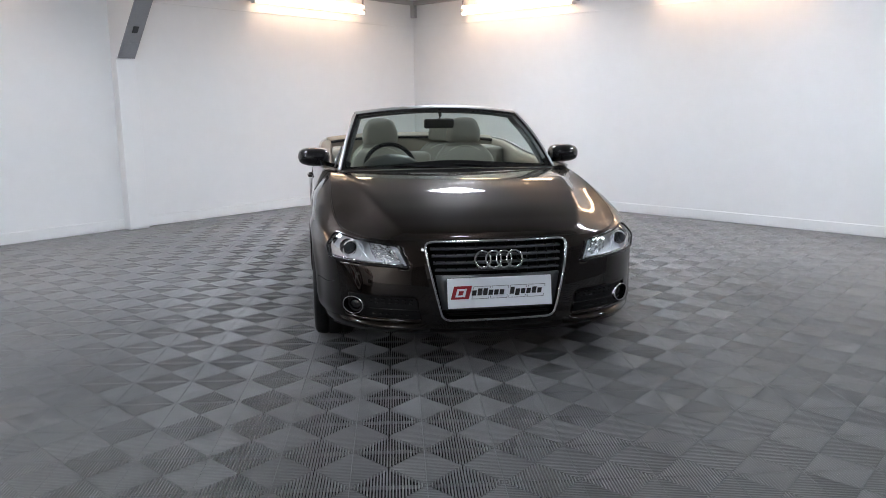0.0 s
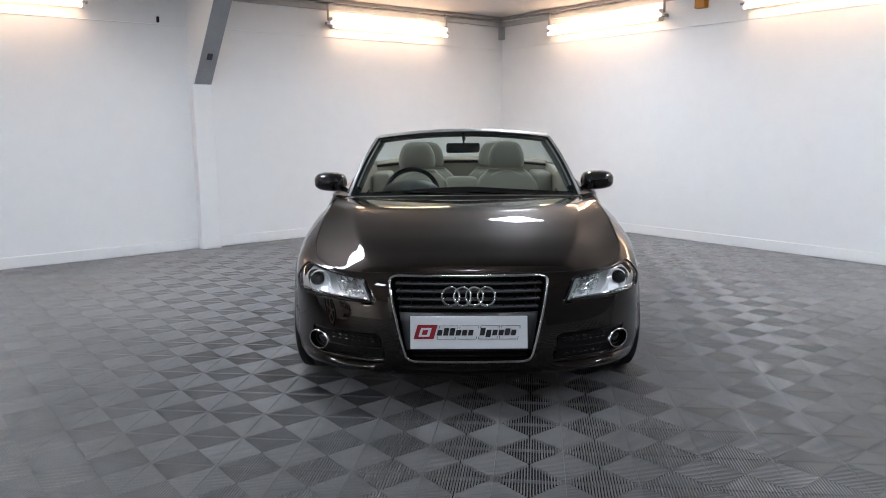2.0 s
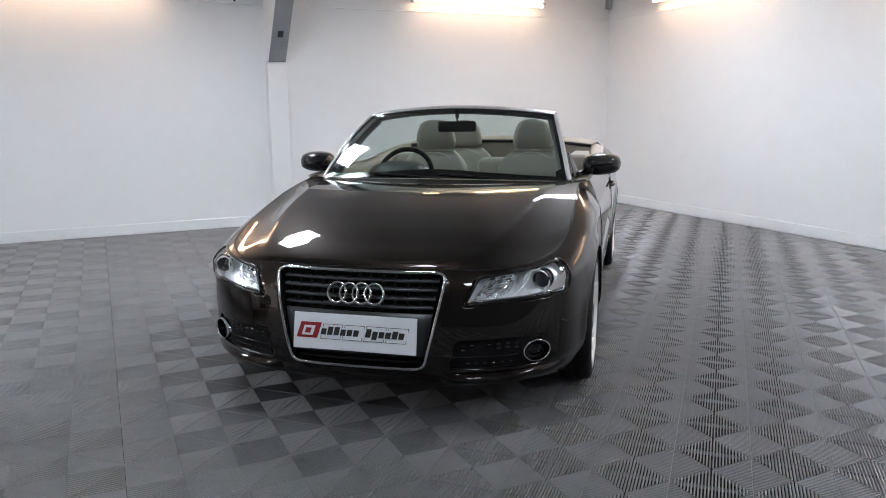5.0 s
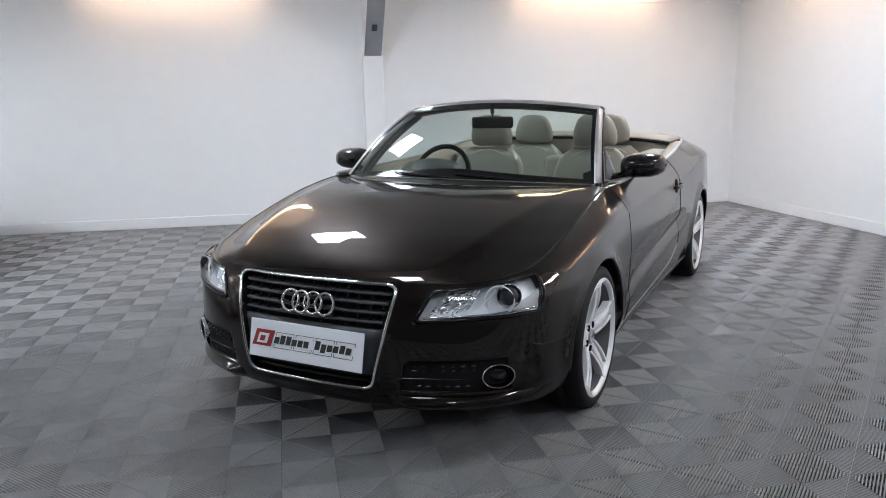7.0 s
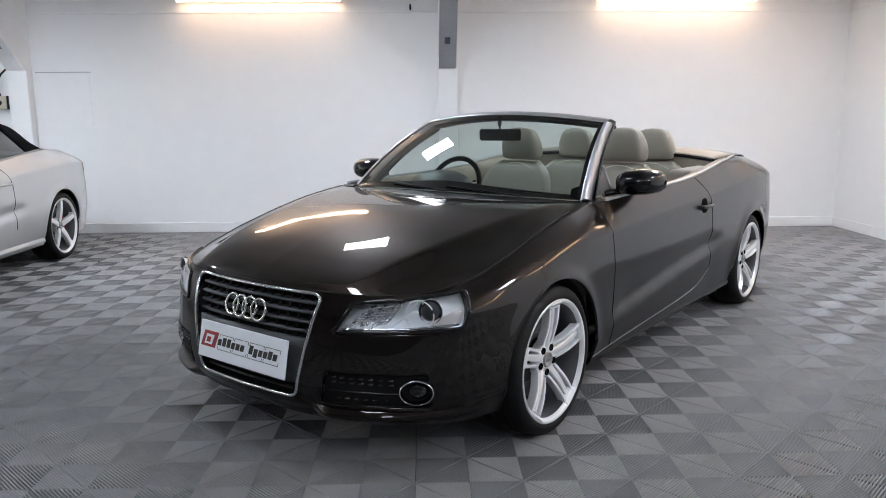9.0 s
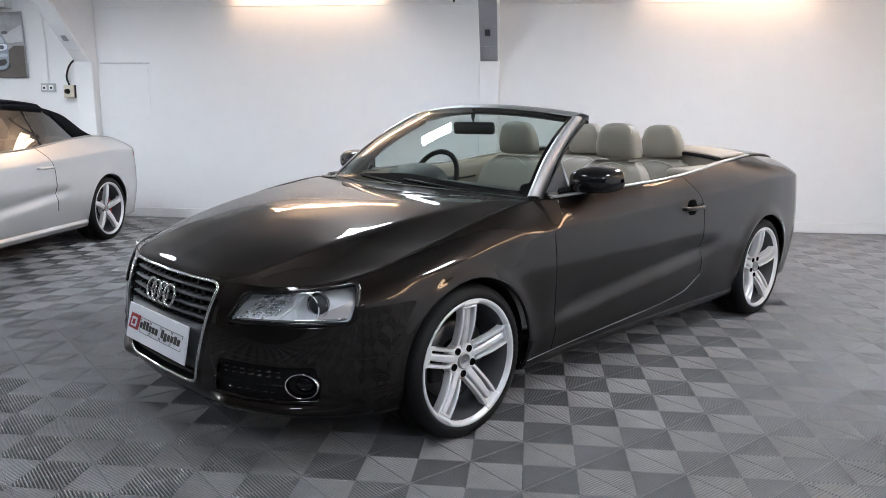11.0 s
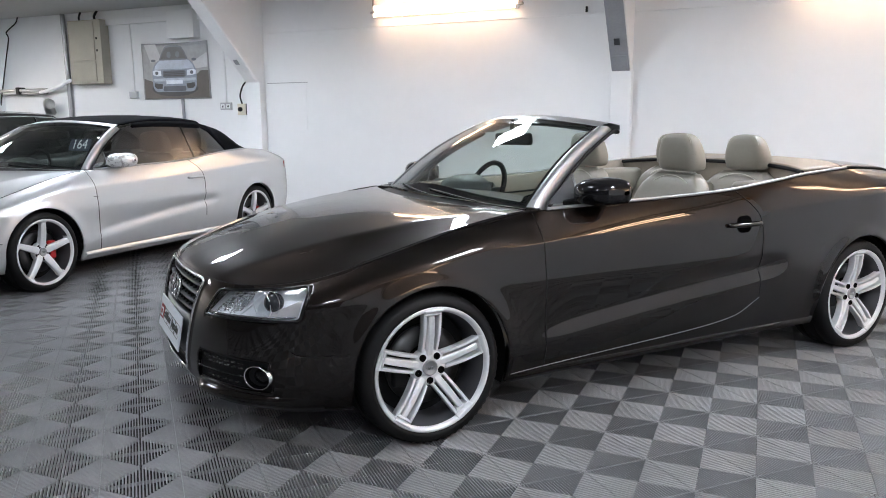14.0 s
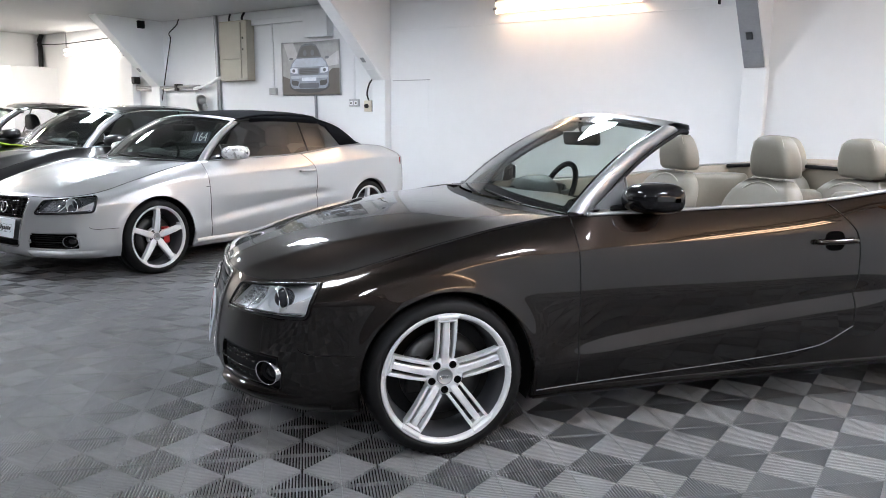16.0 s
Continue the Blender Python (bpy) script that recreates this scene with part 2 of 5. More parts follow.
def inset(s, z):
    """How far the body lies inside its plan outline."""
    y = float(y_of_s(s))
    front = float(smooth_interp(z, [0.15, 0.20, 0.26, 0.35, 0.45, 0.55, 0.62, 0.68, 0.73], [0.10, 0.05, 0.012, 0.0, 0.006, 0.020, 0.040, 0.070, 0.105]))
    zt = float(top_z(y))
    zc = crease_z(y)
    zl = float(smooth_interp(y, [-0.5, 0.3, 0.55, 1.87, 2.4, 3.71], [0.30, 0.32, 0.365, 0.496, 0.53, 0.53]))
    most = float(smooth_interp(y, [-0.5, 0, 0.5, 0.62, 1.2, 1.9, 2.35, 2.75, 3.2, 3.5, 3.71], [0.10, 0.122, 0.130, 0.086, 0.078, 0.080, 0.104, 0.165, 0.215, 0.19, 0.15]))
    if z >= zc:
        t = (z - zc) / max(zt - zc, 0.01)
        bend = 0.22 + 0.38 * float(sstep(2.0, 2.9, y))
        side = 0.016 + (most - 0.016) * ((1 - bend) * t + bend * t * t)
        wing = float(sstep(0.62, 0.25, y))
        if wing > 0:
            lead = min(0.0224 * (zt - zc) / max(zc - 0.63, 0.03), 0.5 * (most - 0.016))
            side += wing * (0.016 + lead * t + (most - 0.016 - lead) * t * t - side)
    else:
        w = float(sstep(0.40, 0.75, y) * sstep(2.15, 1.90, y))
        zm, zb = 0.63, zl + 0.055
        if z >= zm:
            side = 0.016 * ((z - zm) / max(zc - zm, 0.02)) ** 1.4
        elif z >= zb:
            side = 0.026 * w * ((zm - z) / (zm - zb)) ** 1.3
        elif z >= zl:
            side = w * (0.004 + 0.022 * (z - zl) / 0.055)
        else:
            side = 0.004 * w + 0.06 * ((zl - z) / (zl - 0.15)) ** 1.5
    for yc in (0, WHEELBASE):
        r = math.hypot(y - yc, z - AXLE)
        side -= 0.013 * math.exp(-(((r - ARCH) / 0.045) ** 2)) * float(sstep(0.2, 0.36, z))
    w = float(sstep(0.98, 0.62, abs(s)))
    return w * front + (1 - w) * side


def skin(s, z, out=0.0):
    """A point of the body's outer skin, at a way s from the nose (negative on the right side) and a height."""
    a = abs(s)
    p = np.array([np.interp(a, ARC, PLAN[:, 0]), np.interp(a, ARC, PLAN[:, 1])])
    q = np.array([np.interp(min(a + 0.01, LENGTH), ARC, PLAN[:, 0]), np.interp(min(a + 0.01, LENGTH), ARC, PLAN[:, 1])])
    r = np.array([np.interp(max(a - 0.01, 0), ARC, PLAN[:, 0]), np.interp(max(a - 0.01, 0), ARC, PLAN[:, 1])])
    d = (q - r) / (np.linalg.norm(q - r) + 1e-9)
    if a < 0.011:
        d = np.array([1.0, 0.0])
    if a > LENGTH - 0.011:
        d = np.array([-1.0, 0.0])
    n = np.array([d[1], -d[0]])
    p = p + n * (out - inset(s, z))
    return np.array([p[0] if s >= 0 else -p[0], p[1], z])


def skin_top(s):
    return skin(s, float(top_z(y_of_s(s))))


def bilinear(quad, n, m, out=0.0, side=1):
    """A patch of the skin over four corners (s, z): lower inner, lower outer, upper outer, upper inner."""
    a, b, c, d = (np.array(q, float) for q in quad)
    P = np.zeros((n, m, 3))
    for i, u in enumerate(np.linspace(0, 1, n)):
        for j, v in enumerate(np.linspace(0, 1, m)):
            q = (1 - u) * (1 - v) * a + u * (1 - v) * b + u * v * c + (1 - u) * v * d
            P[i, j] = skin(side * q[0], q[1], out)
    return P


def in_quad(quad, s, z):
    inside = True
    for k in range(4):
        (x0, y0), (x1, y1) = quad[k], quad[(k + 1) % 4]
        inside &= (x1 - x0) * (z - y0) - (y1 - y0) * (s - x0) > 0
    return inside


LAMP = [(s_of_x(0.458), 0.553), (s_of_y(-0.536), 0.572), (s_of_y(-0.500), 0.697), (s_of_x(0.522), 0.657)]
GRILLE = [(-s_of_x(0.290), 0.282), (s_of_x(0.290), 0.282), (s_of_x(0.390), 0.679), (-s_of_x(0.390), 0.679)]
INTAKE = [(s_of_x(0.40), 0.275), (s_of_x(0.775), 0.285), (s_of_x(0.765), 0.405), (s_of_x(0.425), 0.40)]
SILL = 0.20


def rounded(quad, cut=(0.05, 0.16), n=12):
    """The outline of four corners (s, z) with its corners rounded off. cut: share of the long and the short sides taken by a corner."""
    rim = []
    for k in range(4):
        p, q, r = (np.array(quad[(k + j) % 4], float) for j in range(3))
        a, b = cut[k % 2], cut[(k + 1) % 2]
        rim += [p + (q - p) * t for t in np.linspace(a, 1 - a, n)]
        e, f = p + (q - p) * (1 - a), q + (r - q) * b
        rim += [(1 - t) ** 2 * e + 2 * t * (1 - t) * q + t * t * f for t in (0.25, 0.5, 0.75)]
    return rim


def crease_z(y):
    """Height of the line along the flanks where the shoulder turns over."""
    return float(smooth_interp(y, [-0.5, 0, 0.3, 0.55, 1.55, 2.2, 3.0, 3.71], [0.655, 0.738, 0.778, 0.799, 0.832, 0.862, 0.900, 0.87]))


def body_skin():
    """The skin round nose, sides and tail, open at arches, lamps, grille and intakes."""
    ways = list(np.arange(0, 1.25, 0.0135)) + list(np.arange(1.25, LENGTH, 0.035)) + [LENGTH]
    cols = [(s, AXLE, False) for s in ways if all(abs(float(y_of_s(s)) - yc) > ARCH + 0.008 for yc in (0, WHEELBASE))]
    for yc in (0, WHEELBASE):
        for k in np.linspace(0, math.pi, 61):
            cols.append((s_of_y(yc - ARCH * math.cos(k)), AXLE + ARCH * math.sin(k), True))
    cols.sort()
    n1, n2, n3 = 10, 26, 18
    P, Q, inside = [], [], []
    for s, zb, arch in cols:
        y = float(y_of_s(s))
        zt = float(top_z(y))
        zc = min(max(crease_z(y), zb + 0.01), zt - 0.01)
        zs = np.r_[np.linspace(SILL, AXLE, n1)[:-1], np.linspace(zb, zc, n2)[:-1], np.linspace(zc, zt, n3)]
        P.append([skin(s, z) for z in zs])
        Q.append([(s, z) for z in zs])
        inside.append(arch)
    P, Q, inside = np.array(P), np.array(Q), np.array(inside)
    P = np.concatenate([P[:0:-1] * (-1, 1, 1), P])
    Q = np.concatenate([Q[:0:-1] * (-1, 1), Q])
    inside = np.concatenate([inside[:0:-1], inside])
    rows = P.shape[1]
    v, f = grid(P)
    flat = Q.reshape(-1, 2)
    out = []
    for face in f:
        i, j = face[0] // rows, face[0] % rows
        s, z = flat[list(face)].mean(0)
        if inside[i] and inside[i + 1] and j < n1 - 1:
            continue
        if in_quad(GRILLE, s, z) or in_quad(LAMP, abs(s), z) or in_quad(INTAKE, abs(s), z):
            continue
        out.append(face)
    used = sorted({k for face in out for k in face})
    to = {k: n for n, k in enumerate(used)}
    return v[used], [tuple(to[k] for k in face) for face in out]


def solid(ob, thick, offset=-1.0):
    mod = ob.modifiers.new("thickness", "SOLIDIFY")
    mod.thickness, mod.offset = thick, offset
    return ob


S_HOOD0, S_HOOD1 = s_of_y(-0.5), s_of_y(0.5)


def hood_points():
    n, m = 60, 121
    left = np.array([skin_top(-s) for s in np.linspace(S_HOOD0, S_HOOD1, n)])
    right = left * (-1, 1, 1)
    front = np.array([skin_top(s) for s in np.linspace(-S_HOOD0, S_HOOD0, m)])
    u = np.linspace(-1, 1, m)
    back = np.stack([right[-1][0] * u, 0.36 + (right[-1][1] - 0.36) * u**2, 0.926 + (right[-1][2] - 0.926) * u**2], -1)
    P = coons(left, right, front, back)
    v, w = np.linspace(0, 1, n)[:, None], u[None, :]
    ridge = 0.46 + 0.42 * v**0.8
    past = 0.008 * np.log1p(np.exp(np.clip((np.abs(w) - ridge) / 0.008, -30, 60)))
    fall = (1 - np.exp(-past / 0.13)) / (1 - np.exp(-(1.0 - ridge) / 0.13))
    P[..., 2] += 0.046 * np.sin(np.pi * v**0.58) * np.clip(1 - fall, 0, 1) + 0.006 * np.sin(np.pi * v) * (1 - w**2)
    return P


GLASS_BASE = lambda u: np.array([0.742 * u, 0.43 + 0.14 * u * u, 0.945 - 0.018 * u * u])
GLASS_TOP = lambda u: np.array([0.603 * u, 1.00 + 0.09 * u * u, 1.332 - 0.045 * u * u])


def strip(path_a, path_b):
    return grid(np.stack([np.array(path_a), np.array(path_b)], 1))
# ---------------------------------------------------------------- parts of a car
def wheel(car, x, y, side, style):
    """A wheel with tyre, rim, spokes, cap, bolts, disc and caliper. Built for the left side, turned round for the right one."""
    hub = new("wheel")
    hub.parent = car
    hub.matrix_local = pose(x * side, y - (0.010 if y < 1 else 0.0), AXLE, 0, 0, 0 if side > 0 else 180) @ Matrix.Diagonal((1, 0.981, 0.981, 1))
    seg = 128
    prof = [(-0.105, 0.258), (-0.117, 0.270), (-0.117, 0.295), (-0.103, 0.318), (-0.07, 0.3255), (-0.045, 0.327), (-0.043, 0.320), (-0.035, 0.320), (-0.033, 0.327), (0.033, 0.327), (0.035, 0.320), (0.043, 0.320), (0.045, 0.327), (0.07, 0.3255), (0.103, 0.318), (0.114, 0.300), (0.1165, 0.290), (0.1190, 0.283), (0.1175, 0.274), (0.109, 0.264)]
    v, f = lathe_x(prof, seg)
    v = v.reshape(seg, len(prof), 3)
    for i in range(0, seg, 2):
        for j in (3, 4, 13, 14):
            v[i, j, 1:] *= 0.982
    obj("tyre", v.reshape(-1, 3), f, RUBBER, hub, "black low-profile rubber tyre")
    v, f = lathe_x([(0.104, 0.2640), (0.113, 0.2690), (0.117, 0.2655), (0.114, 0.2560), (0.107, 0.2490), (0.098, 0.2455)], 96)
    obj("rim", v, f, ALLOY, hub, "silver alloy rim")
    v, f = lathe_x([(0.099, 0.2456), (0.085, 0.2400), (0.02, 0.2300), (-0.10, 0.2340)], 96)
    obj("rim_barrel", v, f, BARREL, hub, "inner barrel in grey darkened for shade")
    for k in range(5):
        a = math.pi / 2 + k * 2 * math.pi / 5
        bm = bmesh.new()

        def bar(off0, off1, w0, w1, r0, r1, face0, face1, deep=0.03, top=0.55):
            """A tapered bar from the hub to the rim, with a narrower face than foot."""
            rows = []
            for t in np.linspace(0, 1, 7):
                r, o, w, fx = r0 + (r1 - r0) * t, off0 + (off1 - off0) * t, w0 + (w1 - w0) * t, face0 + (face1 - face0) * t + 0.010 * math.sin(math.pi * t)
                rows.append([bm.verts.new((xx, o + yy, r)) for xx, yy in ((fx - deep, -w), (fx - 0.004, -w), (fx, -w * top), (fx, w * top), (fx - 0.004, w), (fx - deep, w))])
            for p, q in zip(rows, rows[1:]):
                for j in range(5):
                    bm.faces.new((p[j], p[j + 1], q[j + 1], q[j]))
            bm.faces.new(rows[0])
            bm.faces.new(rows[-1][::-1])

        if style == "triple":
            bar(-0.0330, -0.0350, 0.0064, 0.0072, 0.070, 0.240, 0.074, 0.106, 0.036, 0.7)
            bar(0.0330, 0.0350, 0.0064, 0.0072, 0.070, 0.240, 0.074, 0.106, 0.036, 0.7)
            bar(0, 0, 0.0165, 0.0130, 0.030, 0.250, 0.066, 0.100, 0.030, 0.62)
            bar(0, 0, 0.0310, 0.0430, 0.226, 0.240, 0.096, 0.104, 0.028, 0.9)
            bar(0, 0, 0.0425, 0.0470, 0.238, 0.262, 0.103, 0.113, 0.028, 0.9)
        else:
            bar(0, 0.010, 0.030, 0.020, 0.03, 0.255, 0.074, 0.104, 0.04, 0.55)
            bar(0, 0.012, 0.034, 0.034, 0.232, 0.260, 0.092, 0.108, 0.03, 0.7)
        bmesh.ops.recalc_face_normals(bm, faces=bm.faces)
        bmesh.ops.rotate(bm, verts=bm.verts, cent=(0, 0, 0), matrix=Matrix.Rotation(a - math.pi / 2, 3, "X"))
        me = bpy.data.meshes.new("spoke")
        bm.to_mesh(me)
        bm.free()
        me.materials.append(ALLOY)
        sp = new("spoke", me)
        sp.parent = hub
        b = a + math.pi / 5
        # Black disc proud of the hub, painted as the shade in a bolt hole
        bv, bf = lathe_x([(0.050, 0.0150), (0.0765, 0.0150), (0.0765, 0.0135), (0.0745, 0.0125), (0.0745, 0.0001)], 16)
        obj("wheel_bolt", bv + (0, 0.056 * math.cos(b), 0.056 * math.sin(b)), bf, RECESS_SHADE, hub, "wheel bolt with its recess shade painted black")
    v, f = lathe_x([(0.03, 0.079), (0.062, 0.079), (0.071, 0.071), (0.073, 0.040), (0.070, 0.0001)], 48)
    obj("hub_centre", v, f, ALLOY, hub)
    v, f = lathe_x([(0.066, 0.0345), (0.080, 0.0335), (0.083, 0.030), (0.081, 0.0285), (0.080, 0.0001)], 40)
    cap = obj("centre_cap", v, f, ALU, hub, "grey centre cap with a worn emblem")
    for k in range(4):
        rv, rf = lathe_x([(0.0815, 0.0055), (0.0828, 0.0065), (0.0815, 0.0075)], 16)
        obj("emblem_ring", rv + (0, (k - 1.5) * 0.0085, 0), rf, CHROME, cap)
    v, f = lathe_x([(0.012, 0.085), (0.020, 0.09), (0.020, 0.172), (0.0, 0.172), (0.0, 0.085)], 64)
    obj("brake_disc", v, f, DISC, hub)
    # Black backing added to keep the inside of the wheel dark
    v, f = lathe_x([(-0.03, 0.226), (-0.035, 0.15), (-0.04, 0.0001)], 48)
    obj("wheel_backing", v, f, MATTBLACK, hub)
    bm = rbox(-0.02, 0.045, -0.155, -0.085, -0.075, 0.075, 0.012, 3)
    if style != "triple":
        bmesh.ops.rotate(bm, verts=bm.verts, cent=(0, 0, 0), matrix=Matrix.Rotation(math.pi, 3, "X"))
    part("brake_caliper", bm, CALIPER_RED if style != "triple" else MATTBLACK, hub, "red brake caliper" if style != "triple" else "")
    return hub


def front_end(car, paint, slat_label):
    """Grille, emblem, plate, lamps, fog lamps and intakes."""
    # grille well with its slats
    g = GRILLE
    back = bilinear(g, 25, 13, -0.055)
    v, f = grid(back)
    obj("grille_back", v, f, MATTBLACK, car)
    rim = []
    for k in range(4):
        (s0, z0), (s1, z1) = g[k], g[(k + 1) % 4]
        for t in np.linspace(0.08, 0.92, 14):
            rim.append((s0 + (s1 - s0) * t, z0 + (z1 - z0) * t))
        (s2, z2), p = g[(k + 2) % 4], rim[-1]
        q = (s1 + (s2 - s1) * 0.08, z1 + (z2 - z1) * 0.08)
        for t in (0.17, 0.33, 0.5, 0.67, 0.83):
            rim.append(tuple((1 - t) ** 2 * p[i] + 2 * t * (1 - t) * (s1, z1)[i] + t * t * q[i] for i in (0, 1)))
    edge = np.array([skin(s, z, 0.004) for s, z in rim])
    deep = np.array([skin(s, z, -0.055) for s, z in rim])
    v, f = grid(np.stack([edge, deep], 1), close_u=True)
    obj("grille_well", v, f, MATTBLACK, car)
    v, f = tube(edge, 0.0068, 8, closed=True)
    obj("grille_frame", v, f, CHROME, car, "bright chrome frame round the grille")
    outer = np.array([skin(s * 1.075, z + (0.022 if z > 0.5 else -0.022) * (1 if abs(z - 0.48) > 0.17 else abs(z - 0.48) / 0.17), 0.000) for s, z in rim])
    v, f = grid(np.stack([outer, np.array([skin(s, z, 0.004) for s, z in rim])], 1), close_u=True)
    obj("grille_surround", v, f, paint, car)

    def width(z):
        return 0.272 + (0.366 - 0.272) * (z - 0.285) / (0.672 - 0.285)

    for z in (0.640, 0.605, 0.570, 0.535):
        w = s_of_x(width(z))
        P = np.array([[skin(s, z - 0.005, -0.018), skin(s, z + 0.003, -0.010), skin(s, z + 0.006, -0.012), skin(s, z + 0.007, -0.045), skin(s, z - 0.006, -0.045)] for s in np.linspace(-w, w, 25)])
        v, f = grid(P, close_v=True)
        obj("grille_slat", v, f, GREYPLASTIC if paint is BROWN else GLOSSBLACK, car, slat_label)
    for x in np.arange(-0.33, 0.331, 0.055):
        zs = np.linspace(0.515, 0.66, 6)
        P = np.array([[skin(math.copysign(s_of_x(abs(x)), x), z, -0.024) + (-0.003, 0, 0), skin(math.copysign(s_of_x(abs(x)), x), z, -0.024) + (0.003, 0, 0), skin(math.copysign(s_of_x(abs(x)), x), z, -0.05)] for z in zs])
        v, f = grid(P, close_v=True)
        obj("grille_upright", v, f, MATTBLACK, car)
    for z in (0.305, 0.330):
        w = s_of_x(width(z) - 0.004)
        P = np.array([[skin(s, z - 0.004, -0.02), skin(s, z + 0.004, -0.014), skin(s, z + 0.005, -0.045)] for s in np.linspace(-w, w, 21)])
        v, f = grid(P, close_v=True)
        obj("grille_slat", v, f, MATTBLACK, car)
    mount = bilinear([(-s_of_x(0.296), 0.335), (s_of_x(0.296), 0.335), (s_of_x(0.330), 0.512), (-s_of_x(0.330), 0.512)], 17, 5, -0.010)
    v, f = grid(mount)
    solid(obj("plate_mount", v, f, GREYPLASTIC, car), 0.02)
    # four rings
    for k in range(4):
        c = (k - 1.5) * 0.0560
        ring = []
        for a in np.linspace(0, 2 * math.pi, 40, endpoint=False):
            x, z = c + 0.0405 * math.cos(a), 0.590 + 0.0405 * math.sin(a)
            ring.append(skin(math.copysign(s_of_x(abs(x)), x), z, 0.002 + 0.003 * (k % 2)))
        v, f = tube(ring, 0.0062, 8, closed=True)
        obj("emblem_ring", v, f, CHROME, car, "chrome emblem ring")
    # headlamps
    for side in (1, -1):
        lamp = new("headlamp")
        lamp.parent = car
        inner = np.linspace(0, 1, 12)[None, :, None]
        v, f = grid(bilinear(LAMP, 26, 12, -0.012, side) * (1 - inner) + bilinear(LAMP, 26, 12, -0.062, side) * inner)
        obj("lamp_housing", v, f, REFLECTOR if paint is BROWN else GREYPLASTIC, lamp, "silvered lamp housing" if paint is BROWN else "dark lamp housing")
        rim = rounded(LAMP)
        edge = np.array([skin(side * s, z, 0.001) for s, z in rim])
        deep = np.array([skin(side * s, z, -0.064) for s, z in rim])
        v, f = grid(np.stack([edge, deep], 1), close_u=True)
        obj("lamp_wall", v, f, GLOSSBLACK, lamp)
        v, f = tube(edge, 0.0075, 8, closed=True)
        obj("lamp_bezel", v, f, GLOSSBLACK, lamp, "black lamp surround")
        v, f = grid(bilinear(LAMP, 26, 12, 0.003, side))
        lens = obj("lamp_lens", v, f, LENS, lamp, "clear lamp lens")
        lens.visible_shadow = False

        def at(u, w, out):
            a, b, c, d = (np.array(q) for q in LAMP)
            q = (1 - u) * (1 - w) * a + u * (1 - w) * b + u * w * c + (1 - u) * w * d
            return skin(side * q[0], q[1], out)

        def bowl(u, w, r, out, name, mat, depth, ball=None):
            c = at(u, w, out)
            n = at(u, w, out + 0.02) - c
            n = Vector(n / np.linalg.norm(n)).lerp(Vector((0, -1, 0)), 0.55).normalized()
            m = Matrix.Translation(c) @ Vector((1, 0, 0)).rotation_difference(n).to_matrix().to_4x4()
            prof = [(0.004, r * 1.0), (0.006, r * 1.05), (0.004, r * 1.1), (0.0, r), (-depth * 0.5, r * 0.86), (-depth * 0.85, r * 0.55), (-depth, 0.0001)]
            v, f = lathe_x(prof, 32)
            obj(name, [m @ Vector(p) for p in v], f, mat, lamp)
            if ball:
                bm = bmesh.new()
                bmesh.ops.create_uvsphere(bm, u_segments=24, v_segments=14, radius=ball, matrix=m @ Matrix.Translation((-depth * 0.35, 0, 0)))
                part("projector_lens", bm, PROJECTOR, lamp, "dark glass projector lens", True)

        bowl(0.62, 0.50, 0.052, -0.009, "main_bowl", REFLECTOR, 0.034)
        bowl(0.70, 0.58, 0.043, -0.018, "projector_ring", CHROME, 0.016, 0.039)
        rnd = random.Random(5)
        V, F = [], []
        for iu in range(10):
            for iw in range(10):
                u0, w0 = 0.07 + 0.031 * iu + 0.009 * iw, 0.08 + 0.084 * iw
                k = len(V)
                o = [-0.020 - 0.0022 * iw + rnd.uniform(-0.004, 0.004) for _ in range(4)]
                V += [at(u0, w0, o[0]), at(u0 + 0.030, w0, o[1]), at(u0 + 0.030, w0 + 0.081, o[2]), at(u0, w0 + 0.081, o[3])]
                F.append((k, k + 1, k + 2, k + 3))
        obj("reflector_facets", V, F, FACETS, lamp, "bright faceted inner reflector", smooth=False)
        line = [at(0.36 + 0.22 * t**0.6, t, -0.006) for t in np.linspace(0.04, 0.96, 10)]
        v, f = tube(line, 0.0038, 6)
        obj("lamp_divider", v, f, REFLECTOR, lamp)
        line = [at(u, 0.09 + 0.10 * max(0, u - 0.55), -0.004) for u in np.linspace(0.05, 0.95, 16)]
        v, f = tube(line, 0.0048, 6)
        obj("lamp_tray", v, f, CHROME, lamp)
        if "indicator_lens" not in bpy.data.materials:
            material("indicator_lens", (0.80, 0.78, 0.76), 0.2, metal=0.3, bump=0.002, bump_scale=260)
        v, f = grid(np.array([[at(u, w, -0.012) for w in np.linspace(0.08, 0.10 + 1.6 * (u - 0.62), 6)] for u in np.linspace(0.72, 0.97, 9)]))
        obj("indicator", v, f, bpy.data.materials["indicator_lens"], lamp, "clear ribbed indicator")
        # intake and fog lamp
        depth = -0.014 if paint is BROWN else -0.045
        v, f = grid(bilinear(INTAKE, 21, 9, depth, side))
        obj("intake_back", v, f, MATTBLACK if paint is BROWN else RECESS_SHADE, car)
        rim = rounded(INTAKE, (0.04, 0.12))
        edge = np.array([skin(side * s, z, 0.001) for s, z in rim])
        deep = np.array([skin(side * s, z, depth - 0.002) for s, z in rim])
        v, f = grid(np.stack([edge, deep], 1), close_u=True)
        obj("intake_wall", v, f, RECESS_SHADE, car)
